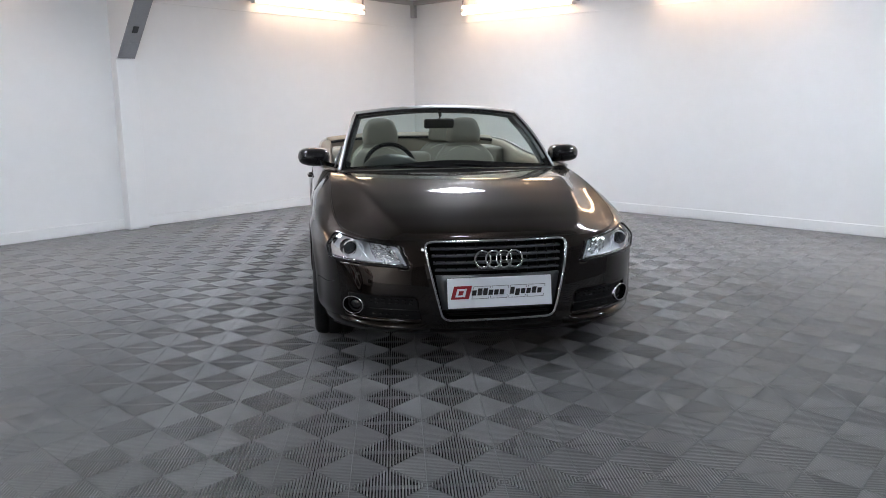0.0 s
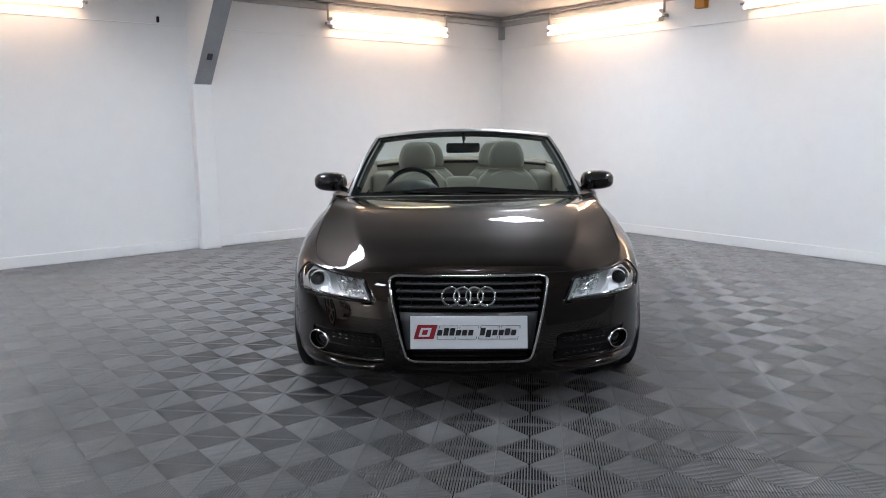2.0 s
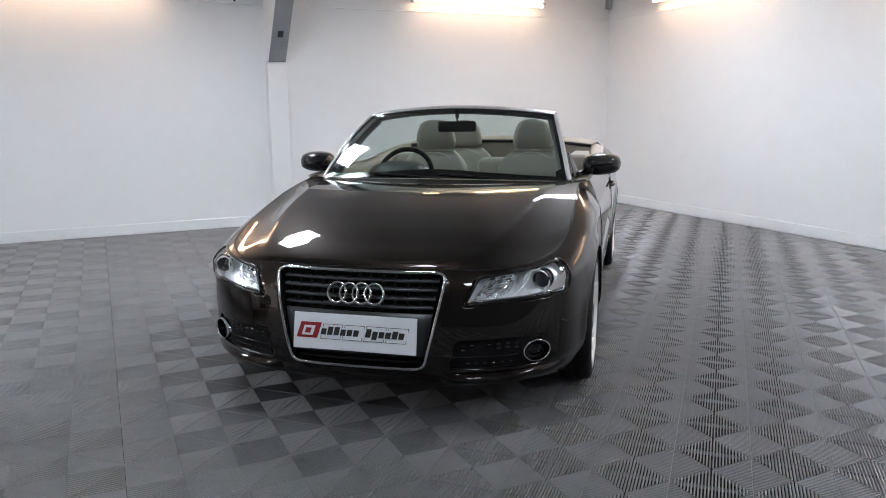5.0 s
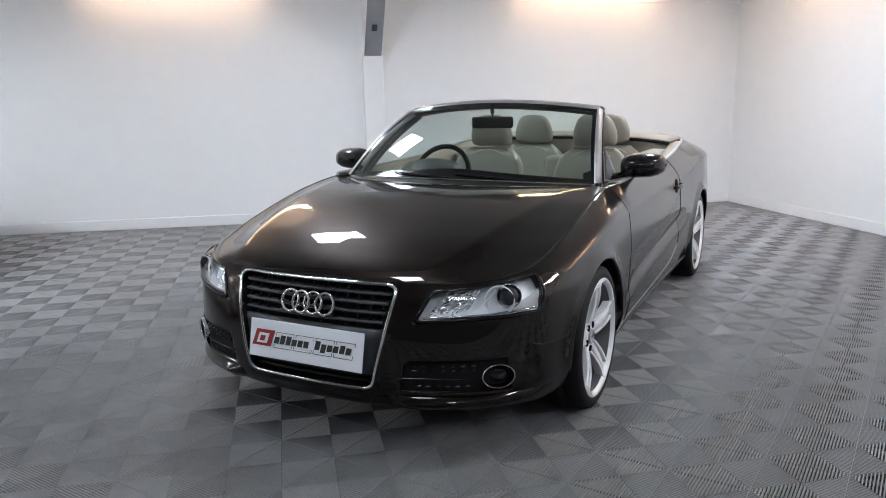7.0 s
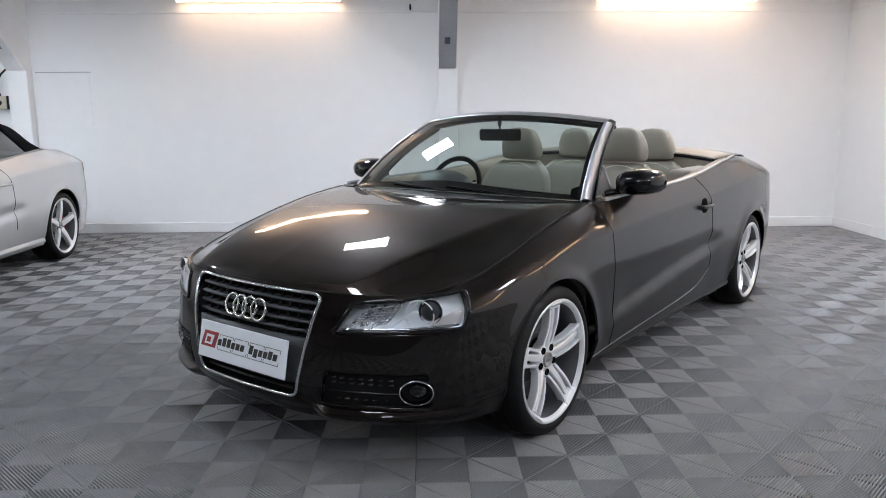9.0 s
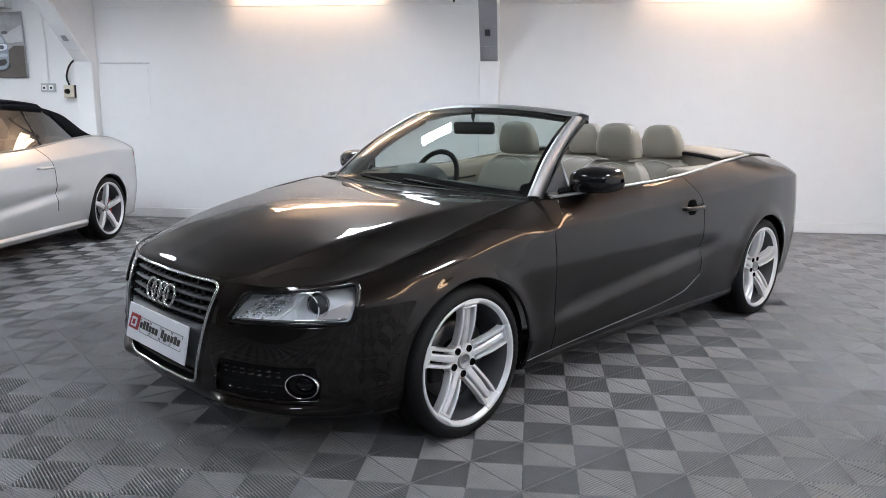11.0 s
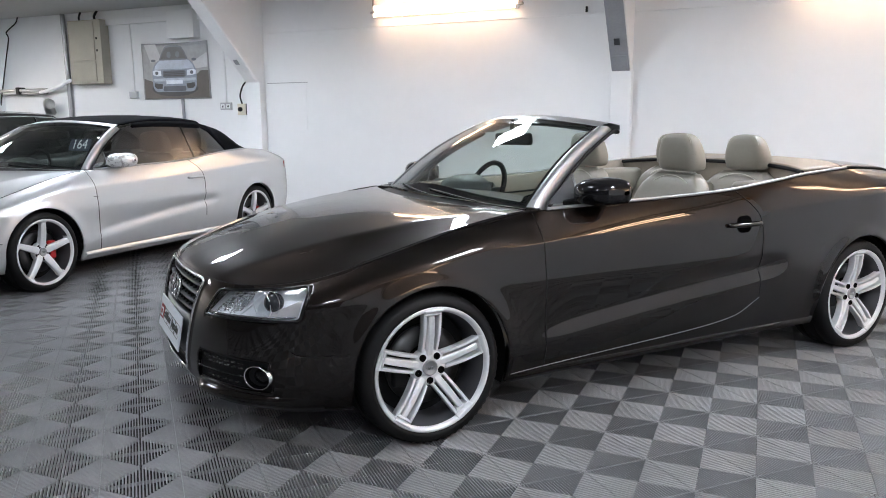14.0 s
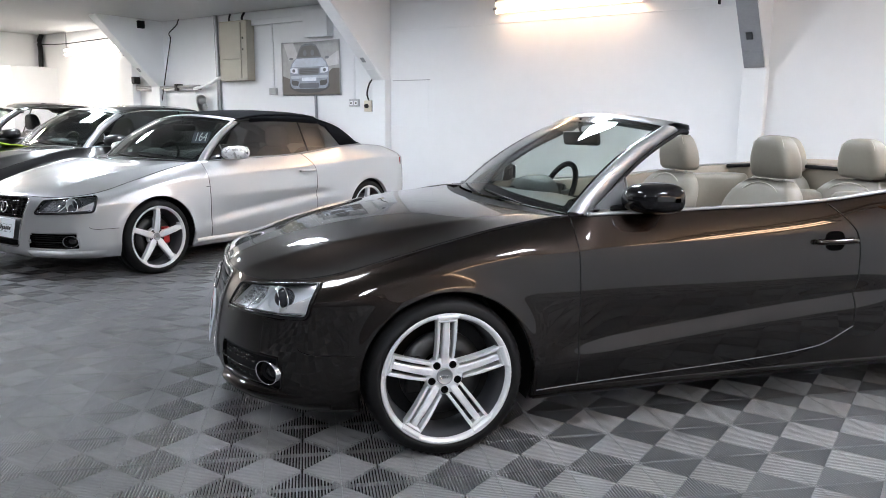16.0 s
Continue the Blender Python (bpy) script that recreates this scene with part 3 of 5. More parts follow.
        if paint is BROWN:
            for z in (0.303, 0.365, 0.383):
                for x in np.arange(0.455 if z > 0.33 else 0.47, 0.66, 0.034):
                    P = np.array([[skin(side * s_of_x(x + dx), z + dz, o) for dx, o in ((-0.010, -0.014), (-0.007, -0.006), (0.007, -0.006), (0.010, -0.014))] for dz in (-0.004, -0.002, 0.002, 0.004)])
                    P[0, :, 1] += 0.007
                    P[3, :, 1] += 0.007
                    v, f = grid(P)
                    obj("mesh_link", v, f, GLOSSBLACK, car)
        else:
            for z in (0.293, 0.309, 0.325, 0.349, 0.365, 0.381):
                P = np.array([[skin(side * s, z - 0.003, -0.026), skin(side * s, z + 0.003, -0.022), skin(side * s, z + 0.002, -0.042)] for s in np.linspace(s_of_x(0.43), s_of_x(0.70), 15)])
                v, f = grid(P, close_v=True)
                obj("intake_slat", v, f, MATTBLACK, car)
        blade = np.array([skin(side * s, 0.337 + 0.0 * s, 0.002) for s in np.linspace(s_of_x(0.40), s_of_x(0.68), 15)])
        v, f = tube(blade, 0.0024, 6)
        obj("intake_blade", v, f, GLOSSBLACK, car)
        fog = new("fog_lamp")
        fog.parent = car
        c = skin(side * s_of_x(0.733), 0.341, -0.004)
        m = Matrix.Translation(c) @ pose(0, 0, 0, 0, 0, -90 + 36 * side) @ Matrix.Diagonal((1, 1.16, 0.86, 1))
        v, f = lathe_x([(-0.012, 0.0495), (0.012, 0.0505), (0.016, 0.0525), (0.013, 0.0550), (-0.02, 0.056)], 40)
        obj("fog_ring", [m @ Vector(p) for p in v], f, CHROME, fog, "chrome fog lamp ring")
        v, f = lathe_x([(0.010, 0.050), (-0.018, 0.046), (-0.030, 0.036), (-0.032, 0.0001)], 32)
        obj("fog_bowl", [m @ Vector(p) for p in v], f, GLOSSBLACK, fog)
        v, f = lathe_x([(-0.028, 0.036), (-0.010, 0.034), (-0.004, 0.024), (-0.001, 0.0001)], 32)
        obj("fog_lens", [m @ Vector(p + (0, 0.004, 0)) for p in v], f, GLOSSBLACK, fog, "dark glassy fog lamp lens")
        # splitter blade under the corner
        v, f = grid(np.array([[skin(side * s, 0.264, 0.0), skin(side * s, 0.250, 0.030 * k), skin(side * s, 0.236, 0.037 * k), skin(side * s, 0.212, 0.030 * k), skin(side * s, 0.205, -0.03)] for s, k in zip(np.linspace(s_of_x(0.36), s_of_y(-0.46), 30), np.minimum(1, np.linspace(0, 1, 30) * 9) * np.clip(1.6 * (1 - np.linspace(0, 1, 30)), 0.12, 1))]))
        obj("corner_splitter", v, f, paint, car)


def number_board(car):
    """The dealer's board: white, with a red tile, bars in place of writing and thin frames."""
    m = pose(0, -0.884, 0.4265, -11, 0, 0)
    board = part("show_plate", rbox(-0.272, 0.272, -0.003, 0.003, -0.076, 0.076, 0.003, 2), PLATEWHITE, car, "white show plate with a red tile and dark bars")
    board.matrix_local = m

    def quad(x0, x1, z0, z1, mat, name, lean=0.15, y=-0.0045):
        v = [(x0 + lean * z0, y, z0), (x1 + lean * z0, y, z0), (x1 + lean * z1, y, z1), (x0 + lean * z1, y, z1), (x0 + lean * z0, y + 0.001, z0), (x1 + lean * z0, y + 0.001, z0), (x1 + lean * z1, y + 0.001, z1), (x0 + lean * z1, y + 0.001, z1)]
        obj(name, v, [(0, 1, 2, 3), (0, 4, 5, 1), (1, 5, 6, 2), (2, 6, 7, 3), (3, 7, 4, 0)], mat, board, smooth=False)

    quad(-0.248, -0.155, -0.030, 0.036, PLATERED, "red_tile", 0.3)
    quad(-0.228, -0.178, -0.019, 0.022, PLATEWHITE, "mark", 0.3, -0.0060)
    quad(-0.216, -0.192, -0.010, 0.012, PLATERED, "mark", 0.3, -0.0075)
    for x0, tops in ((-0.146, (0.012, 0.021, 0.021, 0.012, 0.012, 0.012)), (0.052, (0.021, 0.012, 0.012, 0.012, 0.018, 0.012))):
        for k, top in enumerate(tops):
            quad(x0 + 0.0288 * k, x0 + 0.0288 * k + 0.0225, -0.014 if (x0, k) != (0.052, 1) else -0.022, top, INK, "letter_bar", 0.2)
    for k in range(4):
        x0 = -0.143 + k * 0.096
        for a, b, c, d in ((x0, x0 + 0.088, 0.030, 0.0318), (x0, x0 + 0.088, -0.032, -0.0302), (x0, x0 + 0.0018, 0.018, 0.030), (x0 + 0.0862, x0 + 0.088, 0.018, 0.030), (x0, x0 + 0.0018, -0.030, -0.017), (x0 + 0.0862, x0 + 0.088, -0.030, -0.017)):
            quad(a, b, c, d, INK, "frame_line", 0.2)


def seat(car, x, y, rear=False, name="seat", hide=LEATHER):
    """A leather seat: cushion, shaped backrest with bolsters, headrest and piping."""
    st = new(name)
    st.parent = car
    st.matrix_local = pose(x, y, 0)
    w = 0.275 if not rear else 0.29
    zt, lean = (1.022, 0.20) if not rear else (1.005, 0.16)

    def cushion_shape(width_fn, n=20, m=24, depth=0.11, z0=0.42, z1=zt, lean=lean):
        P = []
        for t in np.linspace(0, 1, n):
            z = z0 + (z1 - z0) * t
            ww, off = width_fn(t), lean * t
            row = []
            for a in np.linspace(0, 2 * math.pi, m, endpoint=False):
                c, s = math.cos(a), math.sin(a)
                xx = ww * math.copysign(abs(c) ** 0.45, c)
                yy = depth * 0.5 * math.copysign(abs(s) ** 0.6, s)
                if s < 0:
                    yy += -0.035 * (abs(xx) / ww) ** 3 + 0.0
                k = 1 - 0.5 * max(0, (t - 0.9) / 0.1) ** 2
                row.append((xx, off + yy * k, z))
            P.append(row)
        v, f = grid(np.array(P), close_v=True)
        f.append(tuple((n - 1) * m + k for k in range(m)))
        return v, f

    v, f = cushion_shape(lambda t: w * (0.92 + 0.1 * math.sin(math.pi * min(t * 1.3, 1))) * (1 - 0.42 * max(0, (t - 0.74) / 0.26) ** 2))
    obj("backrest", v, f, hide, st, "beige leather backrest" if hide is LEATHER else "")
    P = np.array([[((0.135 + 0.012 * math.sin(math.pi * t)) * math.copysign(abs(math.cos(a)) ** 0.38, math.cos(a)) * k * (1.06 - 0.22 * t**1.5), lean + 0.02 + 0.066 * math.copysign(abs(math.sin(a)) ** 0.7, math.sin(a)) * k - 0.03 * t, zt + 0.012 + 0.215 * t) for a in np.linspace(0, 2 * math.pi, 28, endpoint=False)] for t, k in [(0, 0.72), (0.03, 0.90), (0.1, 0.98), (0.3, 1.0), (0.5, 0.985), (0.70, 0.94), (0.85, 0.86), (0.94, 0.72), (0.985, 0.50), (1.0, 0.22)]])
    v, f = grid(P, close_v=True)
    f.append(tuple(9 * 28 + k for k in range(28)))
    f.append(tuple(range(28))[::-1])
    obj("headrest", v, f, hide, st, "beige leather headrest" if hide is LEATHER else "")
    for sx in (-0.06, 0.06):
        v, f = tube([(sx, lean + 0.02, zt - 0.05), (sx, lean + 0.02, zt + 0.04)], 0.006, 8)
        obj("headrest_post", v, f, CHROME, st)
    bm = rbox(-w, w, -0.52, 0.05, 0.30, 0.46, 0.05, 4)
    part("seat_cushion", bm, hide, st, "", True)
    # piping along the front edge of the backrest
    line = [(w * 0.80 * math.cos(a), lean * min(1, (0.78 + 0.2 * math.sin(a))) - 0.062, 0.80 + (zt - 0.81) * math.sin(a)) for a in np.linspace(0.0, math.pi, 24)]
    v, f = tube(line, 0.0032, 6)
    obj("piping", v, f, STITCH if hide is LEATHER else hide, st, "pale piping" if hide is LEATHER else "")
    for sx in (-0.105, 0.105):
        v, f = tube([(sx * 1.08, lean - 0.030, zt + 0.05), (sx * 1.18, lean - 0.036, zt + 0.12), (sx * 1.05, lean - 0.045, zt + 0.19), (sx * 0.7, lean - 0.03, zt + 0.219)], 0.0016, 5)
        obj("headrest_seam", v, f, STITCH if hide is LEATHER else hide, st)
    return st


def belt_line(side, y0, y1, n, out=0.0, up=0.0):
    return np.array([skin(side * s, float(top_z(y_of_s(s))), out) + (0, 0, up) for s in np.linspace(s_of_y(y0), s_of_y(y1), n)])


def seam(car, pts, r=0.0026, name="panel_gap", mat=None):
    v, f = tube(pts, r, 5)
    obj(name, v, f, mat or MATTBLACK, car)


CARDBLUE = material("card_blue", (0.012, 0.02, 0.06), 0.4)
TAILRED = material("red_tail_lens", (0.25, 0.01, 0.012), 0.15, coat=1.0)


def make_car(name, label, m, paint, roof="open", wheels="triple", full=True, glazing=DARKGLASS):
    hide, capping = (LEATHER, BEIGETRIM) if roof == "open" else (DARKLEATHER, DARKTRIM)
    car = thing(name, label, "car", m)
    v, f = body_skin()
    solid(obj("body", v, f, paint, car, ""), 0.012)
    hood = hood_points()
    v, f = grid(hood)
    obj("hood", v, f[:], paint, car)
    edge = np.concatenate([hood[::-1, 0], hood[0, 1:], hood[1:, -1]])
    seam(car, edge, 0.0028, "hood_gap")
    # cowl between hood and windscreen
    u = np.linspace(-1, 1, 41)
    back = np.array([GLASS_BASE(k) for k in u]) + (0, -0.012, -0.006)
    front = hood[-1][np.linspace(0, len(hood[-1]) - 1, 41).round().astype(int)] + (0, 0, -0.008)
    mid = (front + back) / 2 + (0, 0, -0.012)
    v, f = grid(np.stack([front, mid, back], 0))
    obj("cowl", v, f, MATTBLACK, car, "black plastic cowl under the windscreen")
    for k in (0, 1):
        a, b = (0.62, 0.02) if k == 0 else (0.05, -0.52)
        pts = [GLASS_BASE(q) + np.array((0, -0.012 + 0.03 * t, 0.004 + 0.022 * t)) for q, t in zip(np.linspace(a, b, 12), np.linspace(0, 1, 12))]
        seam(car, pts, 0.0045, "wiper")
    # fillet between hood corner, door and pillar foot
    for side in (1, -1):
        e = belt_line(side, 0.5, 0.66, 8)
        foot = np.array([GLASS_BASE(side) + (side * 0.018 * t, 0.10 * t, -0.004) for t in np.linspace(0, 1, 8)])
        v, f = strip(e, foot)
        obj("scuttle_corner", v, f, paint, car)
    # wheel housings
    for yc in (0, WHEELBASE):
        for side in (1, -1):
            ang = np.linspace(-0.35, math.pi + 0.35, 30)
            P = np.array([[(side * x, yc - (ARCH + 0.004) * math.cos(a), AXLE + (ARCH + 0.004) * math.sin(a)) for x in (0.905, 0.82, 0.60, 0.52)] for a in ang])
            v, f = grid(P)
            obj("wheel_housing", v, f, MATTBLACK, car)
            P = np.array([[(side * 0.53, yc - r * math.cos(a), AXLE + r * math.sin(a)) for r in (0.02, ARCH)] for a in ang])
            v, f = grid(P)
            obj("wheel_housing", v, f, MATTBLACK, car)
    part("underbody", rbox(-0.80, 0.80, 0.45, 2.30, 0.17, 0.26, 0.02), MATTBLACK, car)
    part("underbody", rbox(-0.52, 0.52, -0.72, 0.45, 0.18, 0.50, 0.02), MATTBLACK, car)
    part("underbody", rbox(-0.52, 0.52, 2.30, 3.45, 0.20, 0.50, 0.02), MATTBLACK, car)
    for side in (1, -1):
        pts = np.array([[skin(side * s, z, o) for z, o in ((0.245, -0.01), (0.225, 0.006), (0.195, 0.004), (0.175, -0.05))] for s in np.linspace(s_of_y(ARCH + 0.01), s_of_y(WHEELBASE - ARCH - 0.01), 40)])
        v, f = grid(pts)
        obj("sill", v, f, paint if roof == "open" else paint, car)
        # thin aluminium bar that draws the glint on the door's lower edge, rising behind
        if roof == "open":
            line = [skin(side * s_of_y(y), z, 0.002) for y, z in zip(np.linspace(0.37, 1.92, 40), smooth_interp(np.linspace(0.37, 1.92, 40), [0.37, 1.0, 1.5, 1.75, 1.92], [0.236, 0.262, 0.288, 0.318, 0.40]))]
            seam(car, line, 0.0017, "door_edge_glint", ALU)
        # door shut lines
        gap0 = [skin(side * s_of_y(0.536 + 0.02 * (0.92 - z)), z, 0.0002) for z in np.linspace(0.235, float(top_z(0.56)), 26)]
        seam(car, gap0, 0.0028)
        zs = np.linspace(0.40, 0.97, 26)
        gap1 = [skin(side * s_of_y(float(smooth_interp(z, [0.40, 0.5, 0.62, 0.75, 0.81, 0.88, 0.97], [1.92, 1.915, 1.912, 1.915, 1.905, 1.86, 1.755]))), z, 0.0002) for z in zs]
        seam(car, gap1, 0.0028)
        bump = [skin(side * s, z, 0.0002) for s, z in zip(np.linspace(s_of_y(-0.57), s_of_y(-0.362), 12), [0.452, 0.442, 0.437, 0.435, 0.434, 0.434, 0.434, 0.434, 0.434, 0.434, 0.434, 0.434])]
        seam(car, bump, 0.0024)
        # handle
        hd = new("door_handle")
        hd.parent = car
        sh = s_of_y(1.775)
        # Patch on the skin; its black paints the cup's shade, except on silver
        cup = np.array([[skin(side * (sh + 0.112 * (k / 10 - 0.5)), 0.798 + h * (1 - (2 * k / 10 - 1) ** 4) ** 0.7, o) for h, o in ((-0.043, 0.0026), (-0.02, 0.0032), (0, 0.0035), (0.02, 0.0032), (0.043, 0.0026))] for k in range(11)])
        v, f = grid(cup)
        obj("handle_cup", v, f, RECESS_SHADE if paint is not SILVER else paint, hd)
        bar = [skin(side * (sh + d), 0.797, o) for d, o in ((-0.105, 0.004), (-0.098, 0.022), (-0.06, 0.030), (0.0, 0.033), (0.06, 0.030), (0.098, 0.022), (0.105, 0.004))]
        v, f = tube(spline(bar, 20), 0.0105, 10, squash=1.1)
        obj("handle_bar", v, f, paint, hd, "painted door handle")
        # mirror
        mir = new("door_mirror")
        mir.parent = car
        P = []
        for t, k in [(0, 0.25), (0.03, 0.6), (0.1, 0.84), (0.25, 0.97), (0.45, 1.0), (0.7, 0.95), (0.87, 0.80), (0.96, 0.55), (1.0, 0.15)]:
            row = []
            for a in np.linspace(0, 2 * math.pi, 24, endpoint=False):
                c, s = math.cos(a), math.sin(a)
                x = 0.800 + 0.220 * t
                yy = 0.880 + 0.03 * t + (0.140 if c < 0 else 0.064) * math.copysign(abs(c) ** 0.7, c) * k
                zz = 0.995 + 0.008 * t + (0.069 if s > 0 else 0.060) * math.copysign(abs(s) ** 0.75, s) * k
                row.append((side * x, yy, zz))
            P.append(row)
        v, f = grid(np.array(P), close_v=True)
        obj("mirror_shell", v, f, GLOSSBLACK if paint is BROWN else (paint if roof == "coupe" else BRIGHT_ALU), mir, "glossy dark mirror housing" if paint is BROWN else "brushed aluminium mirror housing")
        bm = rbox(min(side * 0.825, side * 0.975), max(side * 0.825, side * 0.975), 0.944, 0.952, 0.955, 1.040, 0.004)
        part("mirror_glass", bm, CHROME, mir)
        v, f = tube(spline([(side * 0.76, 0.76, 0.945), (side * 0.80, 0.80, 0.955), (side * 0.85, 0.87, 0.962)], 8), 0.026, 10, squash=0.6)
        obj("mirror_arm", v, f, GLOSSBLACK, mir)
        # bright strip along the belt
        line = belt_line(side, 0.60, 2.78, 60, 0.000, 0.004)
        v, f = tube(line, 0.0095, 8, squash=0.8)
        obj("belt_trim", v, f, ALU, car, "brushed aluminium belt trim")
    for side in (1, -1):
        # fixed quarter glass behind the pillar
        tri = [np.array(q) * (side, 1, 1) for q in ((0.772, 0.66, 0.945), (0.775, 0.835, 0.948), (0.715, 0.835, 1.075))]
        v = [q + (side * o, 0, 0) for o in (0.0, -0.006) for q in tri]
        obj("quarter_glass", v, [(0, 1, 2), (5, 4, 3), (0, 3, 4, 1), (1, 4, 5, 2), (2, 5, 3, 0)], DARKGLASS if roof != "open" else GREYPLASTIC, car, smooth=False)
        v, f = tube([tri[1] + (0, 0.004, 0), tri[2] + (0, 0.004, 0)], 0.006, 6)
        obj("quarter_post", v, f, ALU, car)
    # windscreen
    n, mm = 17, 31
    P = np.array([[(1 - t) * GLASS_BASE(k) + t * GLASS_TOP(k) + np.array((0, -0.035, 0.045)) * math.sin(math.pi * t) * 0.55 for k in np.linspace(-1, 1, mm)] for t in np.linspace(0, 1, n)])
    v, f = grid(P)
    ws = obj("windscreen", v, f, GLASS, car, "clear windscreen")
    ws.visible_shadow = False
    border = np.concatenate([P[0], P[1:, -1], P[-1, ::-1][1:], P[::-1, 0][1:-1]])
    mid = P[n // 2, mm // 2]
    inner = []
    for p in border:
        d = mid - p
        inner.append(p + d / np.linalg.norm(d) * (0.028 + 0.045 * (p[2] < 0.97) + 0.03 * (p[2] > 1.28)))
    v, f = grid(np.stack([border + (0, -0.003, 0.003), np.array(inner) + (0, -0.003, 0.003)], 1), close_u=True)
    obj("windscreen_border", v, f, GLOSSBLACK, car, "black ceramic border")
    for side in (1, -1):
        pl = [P[i, -1 if side > 0 else 0] for i in range(n)]
        rows = []
        for i, p in enumerate(pl):
            t = i / (n - 1)
            w = 0.030 + 0.025 * (1 - t) ** 2
            rows.append([p + (side * -0.006, -0.006, 0.006), p + (side * 0.008, 0.004, 0.010), p + (side * 0.014, 0.026 + w * 0.5, 0.002), p + (side * 0.010, 0.034 + w, -0.016), p + (side * -0.02, 0.022 + w, -0.026), p + (side * -0.02, 0.01, -0.02)])
        v, f = grid(np.array(rows), close_v=True)
        obj("windscreen_pillar", v, f, ALU, car, "brushed aluminium windscreen pillar")
        seal = np.array([r[3] for r in rows]) + (side * -0.004, 0.012, -0.004)
        v, f = tube(np.vstack([seal, seal[-1] + (side * -0.01, 0.045, -0.004)]), 0.010, 8)
        obj("pillar_seal", v, f, MATTBLACK, car, "black rubber seal")
        inn = np.array([r[4] for r in rows]) + (side * -0.006, 0.0, -0.006)
        v, f = tube(inn, 0.022, 8)
        obj("pillar_lining", v, f, MATTBLACK if roof != "open" else GREYPLASTIC, car)
    hr = [P[-1, j] for j in range(mm)]
    rows = [[p + (0, -0.004, 0.001), p + (0, 0.008, 0.010), p + (0, 0.06, 0.022), p + (0, 0.125, 0.010), p + (0, 0.13, -0.012), p + (0, 0.02, -0.018)] for p in hr]
    v, f = grid(np.array(rows), close_v=True)
    obj("windscreen_header", v, f, ALU, car, "brushed aluminium windscreen header")
    rows = [[p + (0, 0.012, -0.016), p + (0, 0.135, -0.010), p + (0, 0.128, -0.034), p + (0, 0.03, -0.034)] for p in np.array(hr) * (0.97, 1, 1)]
    v, f = grid(np.array(rows), close_v=True)
    obj("header_lining", v, f, GREYPLASTIC, car)
    im = new("interior_mirror")
    im.parent = car
    im.matrix_local = pose(0.0, 0.985, 1.222, 8, 0, 20)
    part("mirror_body", rbox(-0.122, 0.122, -0.018, 0.018, -0.034, 0.034, 0.016, 4), MATTBLACK, im, "", True)
    part("mirror_glass", rbox(-0.104, 0.104, 0.019, 0.0205, -0.026, 0.026, 0.0), CHROME, im)
    v, f = tube([(0, 0.0, 0.02), (0, -0.01, 0.06), (0, 0.01, 0.10)], 0.012, 8)
    obj("mirror_stem", v, f, MATTBLACK, im)
    # interior
    part("cabin_floor", rbox(-0.72, 0.72, 0.40, 2.55, 0.26, 0.30, 0.01), DARKTRIM, car)
    u = np.linspace(-1, 1, 25)
    rows = []
    for k in u:
        a = GLASS_BASE(k * 0.97)
        rows.append([a + (0, 0.02, -0.006), a * (1, 0, 0) + (0, 0.70, 0.945 - 0.02 * k * k), a * (1, 0, 0) + (0, 0.90, 0.930 - 0.02 * k * k), a * (1, 0, 0) + (0, 0.95, 0.89), a * (1, 0, 0) + (0, 0.93, 0.72), a * (1, 0, 0) + (0, 0.75, 0.55)])
    v, f = grid(np.array(rows))
    obj("dashboard", v, f, DARKTRIM, car, "dark soft dashboard")
    hood_v = np.array([[(-0.36 + 0.20 * math.cos(a) * k, 0.86 + 0.08 * t, 0.925 + 0.085 * math.sin(a) * k) for a in np.linspace(0, math.pi, 16)] for t, k in ((-1.4, 0.3), (-0.8, 0.8), (0, 1), (1, 1.0))])
    v, f = grid(hood_v)
    obj("instrument_hood", v, f, DARKTRIM, car)
    sw = new("steering_wheel")
    sw.parent = car
    sw.matrix_local = pose(-0.36, 1.02, 0.905, -24, 0, 0)
    v, f = tube([(0.182 * math.cos(a), 0, 0.182 * math.sin(a)) for a in np.linspace(0, 2 * math.pi, 48, endpoint=False)], 0.0155, 10, closed=True)
    obj("wheel_rim", v, f, MATTBLACK, sw, "black leather steering wheel rim")
    part("wheel_boss", rbox(-0.075, 0.075, -0.03, 0.02, -0.06, 0.06, 0.025, 3), DARKTRIM, sw, "", True)
    for a in (0.15, math.pi - 0.15, -math.pi / 2):
        v, f = tube([(0.05 * math.cos(a), 0, 0.05 * math.sin(a)), (0.178 * math.cos(a), 0, 0.178 * math.sin(a))], 0.014, 8)
        obj("wheel_spoke", v, f, ALU, sw)
    for x in (-0.36, 0.36):
        seat(car, x, 1.69 if x > 0 else 1.60, name="front_seat", hide=hide)
        seat(car, x * 0.84, 2.35, True, name="rear_seat", hide=hide)
        side = math.copysign(1, x)
        part("rear_side_pad", rbox(min(side * 0.60, side * 0.755), max(side * 0.60, side * 0.755), 2.02, 2.52, 0.55, 0.985, 0.035, 4), hide, car, "cream leather pad beside the rear seat" if hide is LEATHER else "", True)
    part("rear_bench", rbox(-0.14, 0.14, 2.26, 2.54, 0.35, 0.93, 0.04, 3), hide, car, "", True)
    part("centre_console", rbox(-0.10, 0.10, 0.9, 1.75, 0.30, 0.58, 0.03, 3), DARKTRIM, car, "", True)
